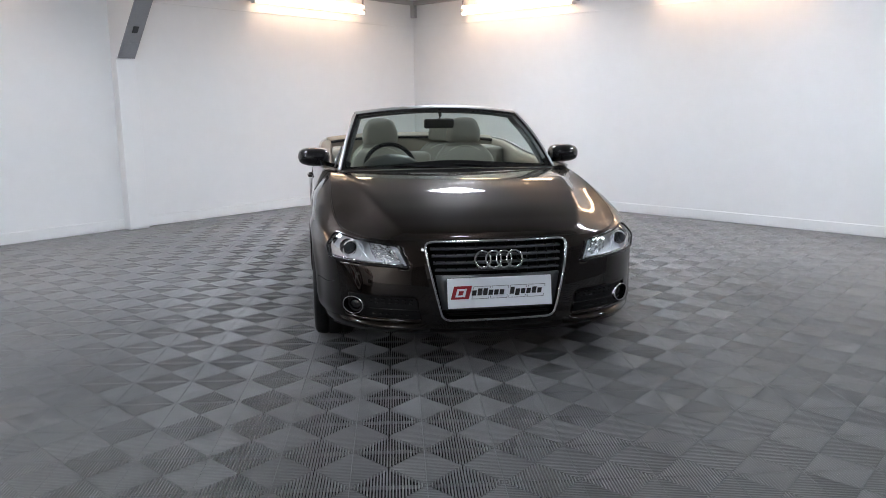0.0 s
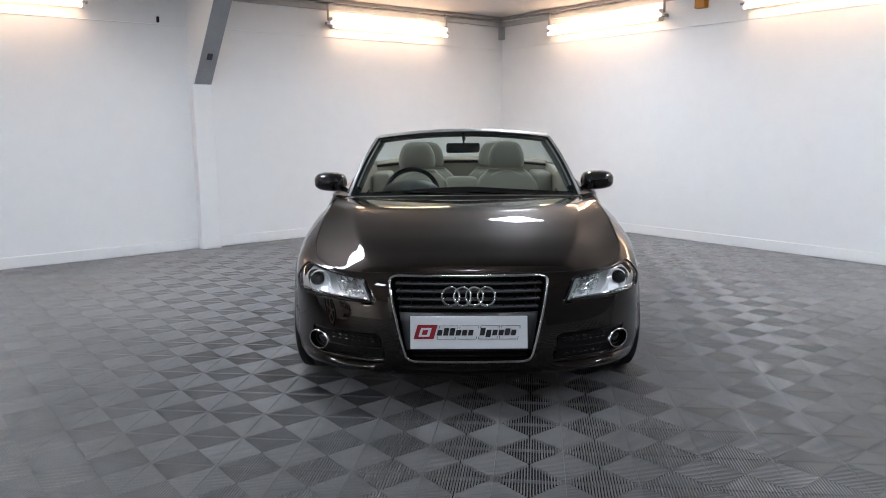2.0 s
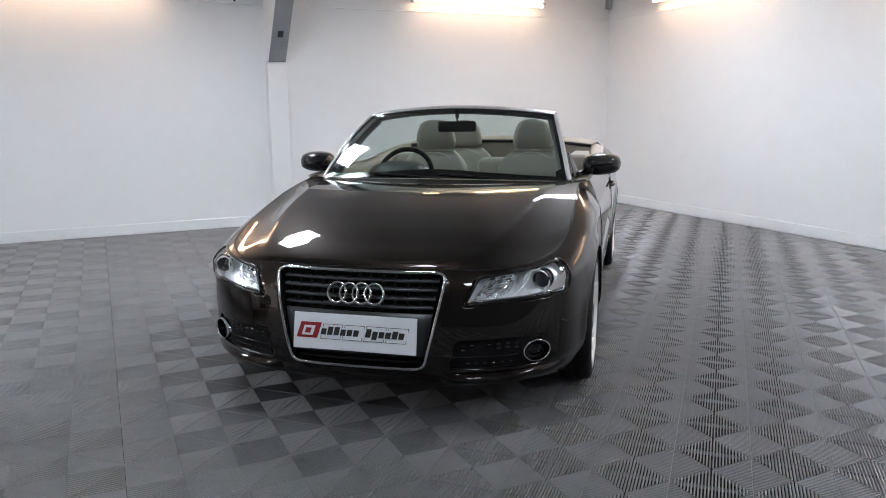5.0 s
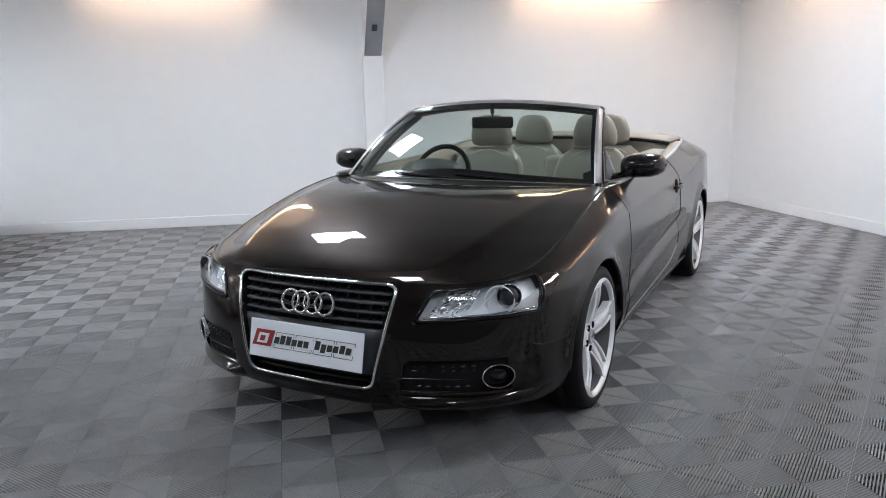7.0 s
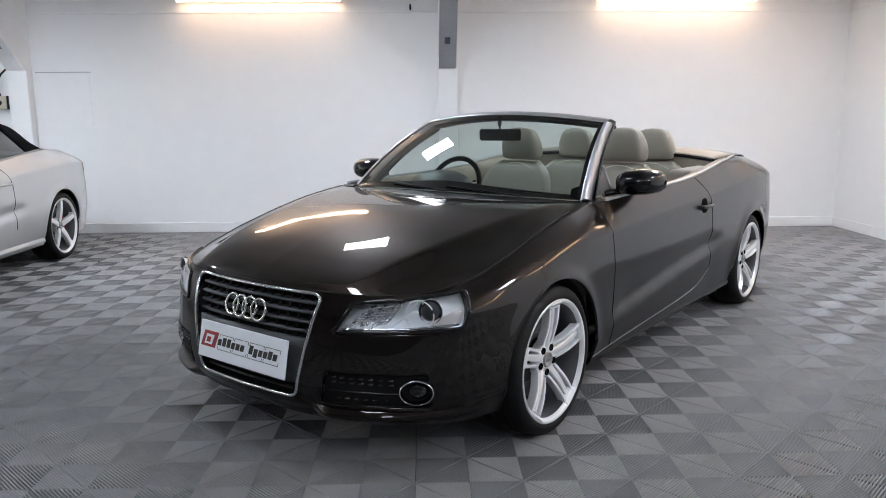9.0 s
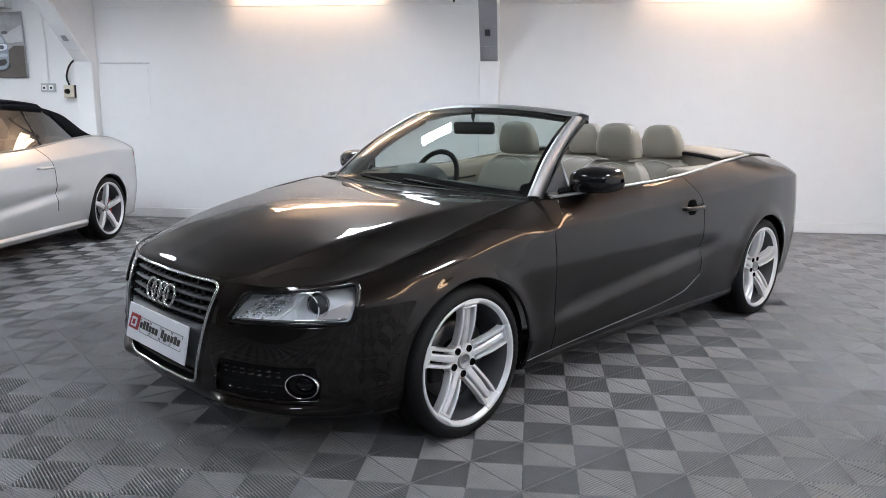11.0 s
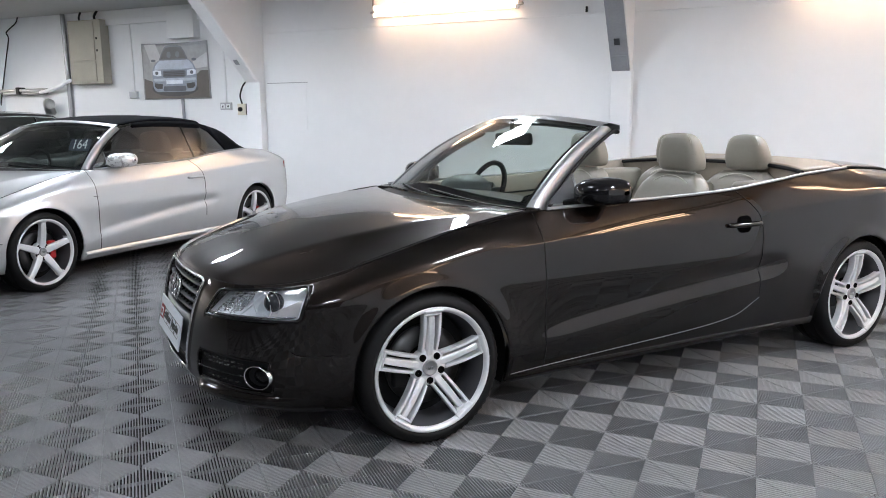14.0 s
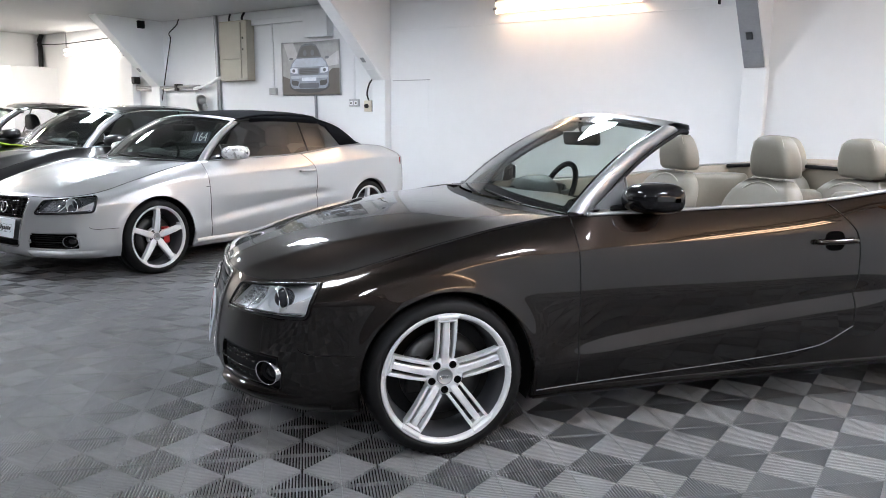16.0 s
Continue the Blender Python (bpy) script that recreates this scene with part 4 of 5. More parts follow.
    for side in (1, -1):
        ys = np.linspace(0.64, 2.62, 40)
        rows = []
        for y in ys:
            t = float(top_z(y))
            e = skin(side * s_of_y(y), t)
            rows.append([e + (side * -0.004, 0, -0.004), e + (side * -0.035, 0, 0.002), e + (side * -0.075, 0, -0.008), e + (side * -0.095, 0, -0.05), e + (side * -0.10, 0, -0.13)])
        v, f = grid(np.array(rows))
        obj("door_cap", v, f, capping, car, "brown-beige door capping" if roof == "open" else "")
        low = np.array([[r[4], r[4] + (side * 0.004, 0, -0.10), r[4] + (side * -0.03, 0, -0.14), r[4] + (side * 0.0, 0, -0.5)] for r in rows])
        v, f = grid(low)
        obj("door_lining", v, f, hide, car, "beige leather door lining" if roof == "open" else "")
        v, f = tube([r[4] + (side * -0.004, 0, 0.02) for r in rows[:24]], 0.007, 6)
        obj("door_inlay", v, f, MATTBLACK, car)
    if roof == "open":
        # cover over the folded top, and the painted rear deck
        u = np.linspace(-1, 1, 33)
        s0 = s_of_y(2.72)
        e = skin_top(s0)
        dfront = np.stack([e[0] * u, 3.02 + (e[1] - 3.02) * np.abs(u) ** 2.6, e[2] + 0.022 * (1 - np.abs(u) ** 4)], -1)
        left = np.array([skin_top(-s) for s in np.linspace(s0, s_of_y(3.5), 20)])
        tail = np.array([skin_top(s) for s in np.concatenate([np.linspace(-s_of_y(3.5), -LENGTH, 17), np.linspace(LENGTH, s_of_y(3.5), 17)[1:]])])
        P = coons(left, left * (-1, 1, 1), dfront, tail)
        vv = np.linspace(0, 1, 20)[:, None]
        P[..., 2] += 0.014 * np.sin(np.pi * vv) * (1 - u[None] ** 4)
        v, f = grid(P)
        solid(obj("boot_lid", v, f, paint, car), 0.01)
        seam(car, dfront + (0, 0.035, 0.004), 0.0026, "boot_gap")
        e2 = skin_top(s_of_y(2.40)) + (-0.09, 0, 0.0)
        front = np.stack([e2[0] * u, 2.56 - 0.12 * np.abs(u) ** 3, e2[2] + 0.030 * (1 - np.abs(u) ** 3)], -1)
        rear = dfront + (0, -0.006, 0.004)
        l2 = np.array([front[0] * (1 - t) + rear[0] * t for t in np.linspace(0, 1, 12)])
        P = coons(l2, l2 * (-1, 1, 1), front, rear)
        P[..., 2] += 0.018 * np.sin(np.pi * np.linspace(0, 1, 12))[:, None] * (1 - u[None] ** 6)
        v, f = grid(P)
        solid(obj("roof_cover", v, f, BEIGETRIM, car, "brown-beige cover over the folded roof"), 0.012)
        v, f = tube(front + (0, 0.0, -0.002), 0.012, 8)
        obj("cover_edge", v, f, MATTBLACK, car)
        v, f = tube(dfront + (0, 0, 0.003), 0.012, 8, squash=0.5)
        obj("deck_trim", v, f, ALU, car, "aluminium trim round the rear deck")
        wall = np.stack([front + (0, 0.01, -0.01), front * (0.98, 1, 1) + (0, -0.03, -0.45)], 0)
        v, f = grid(wall)
        obj("rear_bulkhead", v, f, BEIGETRIM, car)
    else:
        build_roof(car, paint, roof, glazing)
    front_end(car, paint, "")
    if paint is SILVER:
        card = part("price_card", rbox(-0.125, 0.125, -0.0015, 0.0015, -0.057, 0.057, 0.001), CARDBLUE, car, "dark blue price card behind the windscreen")
        card.matrix_local = pose(0.445, 0.845, 1.135, -24, 0, 0)
        txt = bpy.data.curves.new("card_digits", "FONT")
        txt.body, txt.size, txt.extrude, txt.align_x, txt.align_y = "164", 0.125, 0.0005, "CENTER", "CENTER"
        txt.materials.append(PLATEWHITE)
        digits = new("card_digits", txt)
        digits.parent = card
        digits.matrix_local = pose(0, -0.003, 0, 90, 0, 0)
        for side in (1, -1):
            bd = [skin(side * s_of_y(0.50 + 0.045 * k), 0.716 - 0.004 * k, 0.003) for k in np.linspace(0, 1, 5)]
            seam(car, bd, 0.004, "wing_badge", CHROME)
            P = np.array([[skin(side * s_of_y(y), z, 0.003) for z in np.linspace(0.80, 0.905, 5)] for y in np.linspace(3.40, 3.58, 9)])
            v, f = grid(P)
            solid(obj("tail_lamp", v, f, TAILRED, car, "red tail lamp"), 0.004)
            P = np.array([[skin(side * s, z, o) for z, o in ((0.262, 0.001), (0.243, 0.022), (0.222, 0.026), (0.205, -0.02))] for s in np.linspace(s_of_y(ARCH + 0.03), s_of_y(WHEELBASE - ARCH - 0.03), 30)])
            v, f = grid(P)
            obj("side_skirt", v, f, paint, car)
    if full:
        number_board(car)
    for y in (0, WHEELBASE):
        for side in (1, -1):
            wheel(car, 0.821, y, side, wheels)
    return car


def build_roof(car, paint, roof, glazing):
    """A closed roof: canvas over a convertible, or a painted one, with side windows and boot."""
    u = np.linspace(-1, 1, 25)
    cloth = CANVAS if roof == "canvas" else paint
    y_end, z_end = (2.86, 1.04) if roof == "canvas" else (3.05, 1.03)
    st = [(1.12, 1.332, 0.585, 0), (1.35, 1.370, 0.605, 0.2), (1.65, 1.386, 0.608, 0.2), (1.95, 1.382, 0.605, 0.2), (2.22, 1.366, 0.61, 0.2), (2.50, 1.305, 0.63, 0.1), (2.71, 1.185, 0.66, 0), (y_end, z_end, 0.74, 0)]
    st = spline(st, 30)
    P = np.array([[(w * k, y + 0.02 * (k * k), z - (0.045 + 0.03 * (y > 2.2)) * abs(k) ** 2.6) for k in u] for y, z, w, _ in st])
    v, f = grid(P)
    solid(obj("roof", v, f, cloth, car, "black canvas soft top" if roof == "canvas" else "painted roof"), 0.02)
    for side in (1, -1):
        e = P[:, -1 if side > 0 else 0]
        # rear quarter of the roof down to the belt
        rear = [p for p in e if p[1] > 2.30]
        low = np.array([skin(side * s_of_y(min(max(p[1], 2.42), 2.9)), float(top_z(min(max(p[1], 2.42), 2.9))), -0.03) for p in rear])
        v, f = strip(rear, low)
        solid(obj("roof_quarter", v, f, cloth, car), 0.015)
        win = [p for p in e if p[1] <= 2.34]
        base = np.array([skin(side * s_of_y(max(0.72, 0.72 + (p[1] - 1.12) * 1.42)), float(top_z(max(0.72, 0.72 + (p[1] - 1.12) * 1.42))), -0.02) for p in win])
        v, f = strip(win, base)
        gl = obj("side_window", v, f, glazing, car, "tinted side window")
        gl.visible_shadow = False
        if roof == "canvas":
            top = np.array([p for p in e if 1.25 < p[1] < 2.62]) + (side * 0.004, 0, 0.0)
            drop = np.linspace(0.035, 0.085, len(top))[:, None]
            v, f = strip(top, top + drop * (side * 0.42, 0, -1))
            solid(obj("roof_side_band", v, f, cloth, car), 0.012)
        v, f = tube(np.array(e[:22]) + (side * 0.006, 0, -0.004), 0.010, 6)
        obj("roof_rail", v, f, MATTBLACK if roof == "canvas" else CHROME, car)
        k = len(win) * 2 // 3
        v, f = tube([win[k], base[k]], 0.008, 6)
        obj("window_divider", v, f, MATTBLACK, car)
    s0 = s_of_y(2.85)
    e = skin_top(s0)
    dfront = np.stack([e[0] * u, e[1] + 0.08 * (1 - u**2), e[2] + 0.0 * u], -1)
    left = np.array([skin_top(-s) for s in np.linspace(s0, s_of_y(3.5), 16)])
    tail = np.array([skin_top(s) for s in np.concatenate([np.linspace(-s_of_y(3.5), -LENGTH, 13), np.linspace(LENGTH, s_of_y(3.5), 13)[1:]])])
    P = coons(left, left * (-1, 1, 1), dfront, tail)
    P[..., 2] += 0.02 * np.sin(np.pi * np.linspace(0, 1, 16))[:, None] * (1 - u[None] ** 4)
    v, f = grid(P)
    obj("boot_lid", v, f, paint, car)


# ---------------------------------------------------------------- the room
def structure(name, bm, mat, label, category):
    ob = part(name, bm, mat)
    return tagged(ob, label, category, "", "structure")


T = 0.2
structure("wall_north", rbox(WEST - T, EAST + T, NORTH, NORTH + T, -0.05, CEIL + 0.2, 0), WALL, "white painted plaster wall with faint stains", "wall")
structure("wall_east", rbox(EAST, EAST + T, SOUTH, NORTH, -0.05, CEIL + 0.2, 0), WALL, "white painted plaster wall", "wall")
# The south wall is never in view; its dark colour shapes the light
structure("wall_south", rbox(WEST - T, EAST + T, SOUTH - T, SOUTH, -0.05, CEIL + 0.2, 0), UNSEEN_WALL, "unseen closing wall, dark grey to hold back bounce light", "wall")
structure("wall_west", rbox(WEST - T, WEST, SOUTH, NORTH, -0.05, CEIL + 0.2, 0), WALL, "white painted wall", "wall")
structure("ceiling", rbox(WEST, EAST, SOUTH, NORTH, CEIL, CEIL + 0.15, 0), CEILING, "white ceiling, greyed to lower its bounce light", "ceiling")
structure("floor", rbox(WEST - T, EAST + T, SOUTH - T, NORTH + T, -0.08, -0.014, 0), UNDERFLOOR, "near-black underfloor giving the gaps of the plastic floor tiles their shade", "floor")


def skirting(x0, x1, y0, y1):
    return structure("baseboard", rbox(x0, x1, y0, y1, 0.0, 0.115, 0.006), TRIM, "white glossy skirting board", "baseboard")


COLS = (0.33, -4.47, -9.43)
skirting(0.555, EAST - 0.018, NORTH - 0.018, NORTH)
skirting(-4.245, 0.33, NORTH - 0.018, NORTH)
skirting(-9.2, -4.47, NORTH - 0.018, NORTH)
skirting(EAST - 0.018, EAST, SOUTH, NORTH)


def brace(x0, grey, k):
    """A boxed roof-frame post with its slanting knee up to the ceiling."""
    t = thing("frame_post", "white boxed portal-frame post with slanting knee brace" + (" in grey" if grey else ""), "column", Matrix.Translation((x0, NORTH, 0)), "frame posts")
    w, d, zf = 0.225, 0.13, 1.86
    part("post", rbox(0, w, -d, 0, 0, zf, 0.008), WALL, t)
    top = CEIL
    yo = -d - (top - zf) * k
    bm = bmesh.new()
    ring = [(-d, zf), (yo, top), (0, top), (0, zf)]
    a = [bm.verts.new((0.012, y, z)) for y, z in ring]
    b = [bm.verts.new((w - 0.012, y, z)) for y, z in ring]
    bm.faces.new(a)
    bm.faces.new(b[::-1])
    for i in range(4):
        bm.faces.new((a[i], b[i], b[(i + 1) % 4], a[(i + 1) % 4])[::-1])
    bmesh.ops.recalc_face_normals(bm, faces=bm.faces)
    part("knee_panel", bm, WALL, t)
    L = math.hypot(yo + d, top - zf)
    m = Matrix.Translation((0, -d, zf)) @ Matrix.Rotation(math.atan2(-(yo + d), top - zf), 4, "X")
    bm = rbox(0.015, w - 0.02, -0.014, 0.0, 0.0, L - 0.01, 0.002)
    bmesh.ops.transform(bm, matrix=m, verts=bm.verts)
    part("knee_flange", bm, GREY_STEEL if grey else TRIM, t, "grey steel flange" if grey else "")
    bm = rbox(0.03, w - 0.035, -0.022, -0.015, 0.02, 0.20, 0.002)
    bmesh.ops.transform(bm, matrix=m, verts=bm.verts)
    part("splice_plate", bm, GREY_STEEL if grey else TRIM, t)
    bm = rbox(0.075, 0.135, -0.034, -0.023, 0.34, 0.42, 0.004)
    bmesh.ops.transform(bm, matrix=m, verts=bm.verts)
    part("bolt_plate", bm, GREYPLASTIC if grey else GREY_STEEL, t)
    return t


for i, x in enumerate(COLS):
    brace(x, i == 0, (0.85, 1.15, 1.0)[i])


def batten(m, lamp=None, name="strip_light"):
    """A twin-tube strip light hung in front of the wall; its length runs along x."""
    t = thing(name, "lit white fluorescent strip light on the wall", "strip light", m, "strip lights")
    part("lamp_tray", rbox(-0.92, 0.92, 0.0, 0.05, -0.05, 0.05, 0.008), TRIM, t)
    for z in (-0.045, 0.045):
        v, f = tube([(-0.89, -0.03, z), (0.89, -0.03, z)], 0.016, 10)
        obj("tube_lamp", v, f, lamp or TUBE_WARM, t, "glowing fluorescent tube")
        for x in (-0.905, 0.905):
            part("lamp_holder", rbox(x - 0.015, x + 0.015, -0.05, 0.02, z - 0.022, z + 0.022, 0.004), TRIM, t)
    for x in (-0.93, 0.93):
        part("hanger", rbox(x - 0.012, x + 0.012, 0.015, 0.03, 0.03, CEIL - m.translation[2] - 0.001, 0.002), GREY_STEEL, t)
        part("bracket", rbox(x - 0.03, x + 0.03, 0.0, 0.06, -0.02, 0.01, 0.004), GREY_STEEL, t)
    return t


LAMP_Z = 2.64
for x in (3.02, -1.64):
    batten(pose(x, NORTH - 0.10, LAMP_Z))
batten(pose(-11.2, NORTH - 0.10, LAMP_Z - 0.1), TUBE_OLD)
for y in (3.27, 0.40, -2.5):
    batten(pose(EAST - 0.10, y, LAMP_Z, 0, 0, -90))


def panel_light(x, y, lamp=PANEL_COOL):
    t = thing("ceiling_panel_light", "lit white square panel light in the ceiling", "panel light", pose(x, y, CEIL), "ceiling panels")
    part("frame", rbox(-0.30, 0.30, -0.30, 0.30, -0.012, -0.002, 0.002), TRIM, t)
    part("diffuser", rbox(-0.275, 0.275, -0.275, 0.275, -0.016, -0.0125, 0.001), lamp, t)


for x in (-11.8, -8.1, -4.4, -0.7, 3.0):
    for y in (-0.9, 2.55):
        panel_light(x, y, PANEL_WARM if x < -10 else PANEL_DIM if -6 < x < 0 and y < 0 else PANEL_COOL)
for x in (-0.7, 3.0):
    panel_light(x, -4.35, PANEL_COOL if x > 0 else PANEL_DIM)

# ---------------------------------------------------------------- the cars
CAR_TURN = -38.95
make_car("convertible_car", "dark brown metallic convertible with open roof and beige leather", pose(-0.0125, 0.0100, 0, 0, 0, CAR_TURN), BROWN)
make_car("convertible_car", "silver convertible with closed black canvas roof", pose(-4.21, 0.92, 0) @ Matrix.Diagonal((1, 0.985, 1, 1)), SILVER, "canvas", "single")
make_car("parked_car", "black parked saloon with chrome window line", pose(-6.70, 1.26, 0) @ Matrix.Diagonal((1, 1, 1.055, 1)), BLACKPAINT, "coupe", "single")
# An SUV, built from the saloon's shape made taller
make_car("parked_car", "dark parked SUV behind the black saloon, in the saloon's shape", pose(-9.2, 1.3, 0) @ Matrix.Diagonal((1, 1, 1.09, 1)), BLACKPAINT, "coupe", "single", glazing=LENS)

# a cleaning cloth left on the black saloon
CLOTH = material("lime_microfibre", (0.33, 0.46, 0.03), 0.95, vary=0.2, scale=30, bump=0.003, bump_scale=120)
P = np.array([[(0.30 * a * (1 + 0.1 * math.sin(5 * b)), 0.17 * b * (1 + 0.15 * math.sin(4 * a)), 0.012 + 0.030 * (math.sin(6 * a + 2 * b) * math.sin(5 * b - a)) ** 2 * (1 - 0.5 * a * a)) for b in np.linspace(-1, 1, 21)] for a in np.linspace(-1, 1, 31)])
v, f = grid(P)
cloth = solid(obj("cleaning_cloth", v, f, CLOTH), 0.004, 1.0)
cloth.matrix_world = pose(-6.98, 1.40, 0.972, -6, 0, 20)
tagged(cloth, "crumpled lime green cleaning cloth on the black saloon's hood", "cloth")

# ---------------------------------------------------------------- things on the walls
CABINET = material("beige_steel", (0.36, 0.34, 0.28), 0.5, vary=0.08, scale=5)
ORANGE = material("orange_plastic", (0.55, 0.22, 0.02), 0.5)
CREAM = material("cream_plastic", (0.62, 0.57, 0.46), 0.5)
FOIL = material("foil_hose", (0.5, 0.5, 0.5), 0.3, metal=1.0, bump=0.003, bump_scale=40)
GALVANISED = material("galvanised_pipe", (0.33, 0.335, 0.34), 0.32, metal=0.85, vary=0.12, scale=14)
PALEGREY = material("grey_conduit", (0.42, 0.43, 0.44), 0.5, vary=0.08, scale=9)
Y = NORTH


def wall_pipe(name, label, pts, r, mat, category="pipe", sides=10, group=""):
    v, f = tube(spline(pts, 8 * len(pts)), r, sides)
    return tagged(obj(name, v, f, mat), label, category, group)


def box_thing(name, label, category, x0, x1, z0, z1, d, mat, r=0.006, y=Y):
    t = thing(name, label, category, Matrix.Translation(((x0 + x1) / 2, y, z0)))
    w = (x1 - x0) / 2
    part("case", rbox(-w, w, -d, 0, 0, z1 - z0, r), mat, t)
    return t


cab = box_thing("meter_cabinet", "beige steel meter cabinet on the white wall", "cabinet", -7.56, -6.93, 1.90, 2.80, 0.16, CABINET)
part("cabinet_door", rbox(-0.27, 0.20, -0.178, -0.162, 0.33, 0.87, 0.004), CABINET, cab)
part("cabinet_door", rbox(-0.27, 0.20, -0.175, -0.162, 0.03, 0.31, 0.004), CABINET, cab)
for z in (0.45, 0.62):
    part("lock", rbox(0.225, 0.245, -0.17, -0.16, z, z + 0.03, 0.002), MATTBLACK, cab)
box_thing("white_cupboard", "small white box high on the wall", "box", -5.74, -5.28, 2.47, 2.85, 0.14, WALL)
sw = box_thing("wall_switch", "grey metal switch box with conduit", "switch", -6.58, -6.44, 1.68, 1.78, 0.05, PALEGREY)
so = box_thing("wall_socket", "grey double socket on the white wall", "socket", -4.98, -4.80, 1.50, 1.60, 0.035, PALEGREY)
for x in (-0.045, 0.045):
    part("socket_plate", rbox(x - 0.03, x + 0.03, -0.038, -0.0355, 0.022, 0.078, 0.001), TRIM, so)
    part("socket_hole", rbox(x - 0.012, x + 0.012, -0.040, -0.0385, 0.035, 0.06, 0), MATTBLACK, so)
iso = box_thing("isolator_switch", "cream isolator switch with a black knob", "switch", -4.66, -4.53, 1.43, 1.58, 0.08, CREAM, y=Y)
v, f = lathe_x([(0.0, 0.03), (0.03, 0.028), (0.032, 0.0001)], 20)
obj("knob", [(p[1] - 0.01, -0.08 - p[0], p[2] + 0.075) for p in v], f, MATTBLACK, iso)
part("side_cover", rbox(0.066, 0.085, -0.07, 0, 0.0, 0.15, 0.004), MATTBLACK, iso)
wall_pipe("black_cable", "thin black cable to the isolator", [(-4.60, Y - 0.05, 1.58), (-4.62, Y - 0.06, 1.68), (-4.57, Y - 0.07, 1.80), (-4.49, Y - 0.09, 1.87)], 0.011, MATTBLACK, "cable")
wall_pipe("conduit", "thin white conduit on the wall", [(-6.51, Y - 0.012, 1.78), (-6.51, Y - 0.012, 2.3), (-6.53, Y - 0.012, 2.80)], 0.012, WALL, group="conduits")
wall_pipe("conduit", "thin white conduit on the wall", [(-4.89, Y - 0.012, 1.60), (-4.89, Y - 0.012, 2.1), (-4.93, Y - 0.012, 2.62)], 0.012, WALL, group="conduits")
wall_pipe("grey_pipe", "grey upright pipe on the wall", [(-7.76, Y - 0.04, 1.2), (-7.76, Y - 0.04, 2.0), (-7.78, Y - 0.04, CEIL)], 0.034, GALVANISED)
wall_pipe("grey_pipe", "short grey pipe under the poster", [(-5.62, Y - 0.025, 0.9), (-5.62, Y - 0.025, 1.3), (-5.63, Y - 0.025, 1.67)], 0.022, GREY_STEEL)
for k, z in enumerate((1.80, 1.845)):
    wall_pipe("grey_pipe", "grey conduit running along the wall", [(-10.12, Y - 0.08, z + 0.15), (-10.04, Y - 0.08, z + 0.06), (-9.85, Y - 0.08, z + 0.01), (-9.3, Y - 0.06 - 0.03 * k, z - 0.005), (-8.6, Y - 0.06 - 0.03 * k, z - 0.008), (-8.2, Y - 0.06, z - 0.005)], 0.024, GALVANISED, group="conduits")
wall_pipe("conduit", "white pipe bending up to the cabinet", [(-8.3, Y - 0.1, 1.80), (-8.1, Y - 0.1, 1.83), (-7.85, Y - 0.1, 1.89), (-7.7, Y - 0.1, 1.95), (-7.47, Y - 0.1, 1.97)], 0.026, TRIM, group="conduits")
hose = [(-8.16, Y - 0.05, 1.48), (-8.14, Y - 0.10, 1.56), (-8.08, Y - 0.16, 1.63), (-8.00, Y - 0.20, 1.62)]
wall_pipe("air_hose", "silver flexible hose stub", hose, 0.075, FOIL, "hose", 16)
wall_pipe("black_cable", "black cable hanging from the ceiling", [(-8.66, Y - 0.08, CEIL), (-8.72, Y - 0.08, 2.84), (-8.93, Y - 0.08, 2.72), (-8.90, Y - 0.08, 2.62), (-9.0, Y - 0.08, 2.3), (-9.20, Y - 0.08, 1.66), (-9.24, Y - 0.08, 1.5)], 0.0095, MATTBLACK, "cable")
wall_pipe("black_cable", "black cables into the meter cabinet", [(-7.42, Y - 0.06, 2.80), (-7.44, Y - 0.05, 2.86), (-7.40, Y - 0.05, CEIL)], 0.014, MATTBLACK, "cable")
wall_pipe("black_cable", "black cables into the meter cabinet", [(-7.12, Y - 0.06, 2.80), (-7.14, Y - 0.05, 2.86), (-7.08, Y - 0.05, CEIL)], 0.018, MATTBLACK, "cable")
wall_pipe("black_cable", "thin dark wire slung along the far wall", [(WEST, Y - 0.08, 2.745), (-12.27, Y - 0.08, 2.711), (-11.3, Y - 0.08, 2.725), (-10.5, Y - 0.08, 2.742)], 0.009, MATTBLACK, "cable")
tagged(part("wall_bracket", rbox(-10.27, -10.19, Y - 0.10, Y, 2.40, 2.64, 0.01), MATTBLACK), "dark steel bracket on the white pier", "bracket")
wall_pipe("black_cable", "dark cable down the far wall", [(-13.0, Y - 0.08, CEIL), (-13.10, Y - 0.08, 2.80), (-13.08, Y - 0.08, 2.6), (-13.12, Y - 0.08, 2.2)], 0.045, MATTBLACK, "cable")


def trunking(name, x0, x1, y0, y1, z0, z1, mat, label):
    return tagged(part(name, rbox(x0, x1, y0, y1, z0, z1, 0.004), mat), label, "trunking", "cable trunking")


trunking("cable_trunking", -7.0, -4.5, Y - 0.05, Y - 0.002, 2.72, 2.80, WALL, "white cable trunking along the wall")
trunking("cable_trunking", 0.56, EAST - 0.07, Y - 0.06, Y - 0.002, 2.80, 2.865, PALEGREY, "grey cable trunking under the ceiling")
trunking("cable_trunking", 0.56, EAST - 0.07, Y - 0.11, Y - 0.062, 2.885, CEIL - 0.003, GREY_STEEL, "dark steel rail under the ceiling")
trunking("cable_trunking", EAST - 0.06, EAST - 0.002, SOUTH + 0.01, Y - 0.01, 2.80, 2.865, PALEGREY, "grey cable trunking under the ceiling")
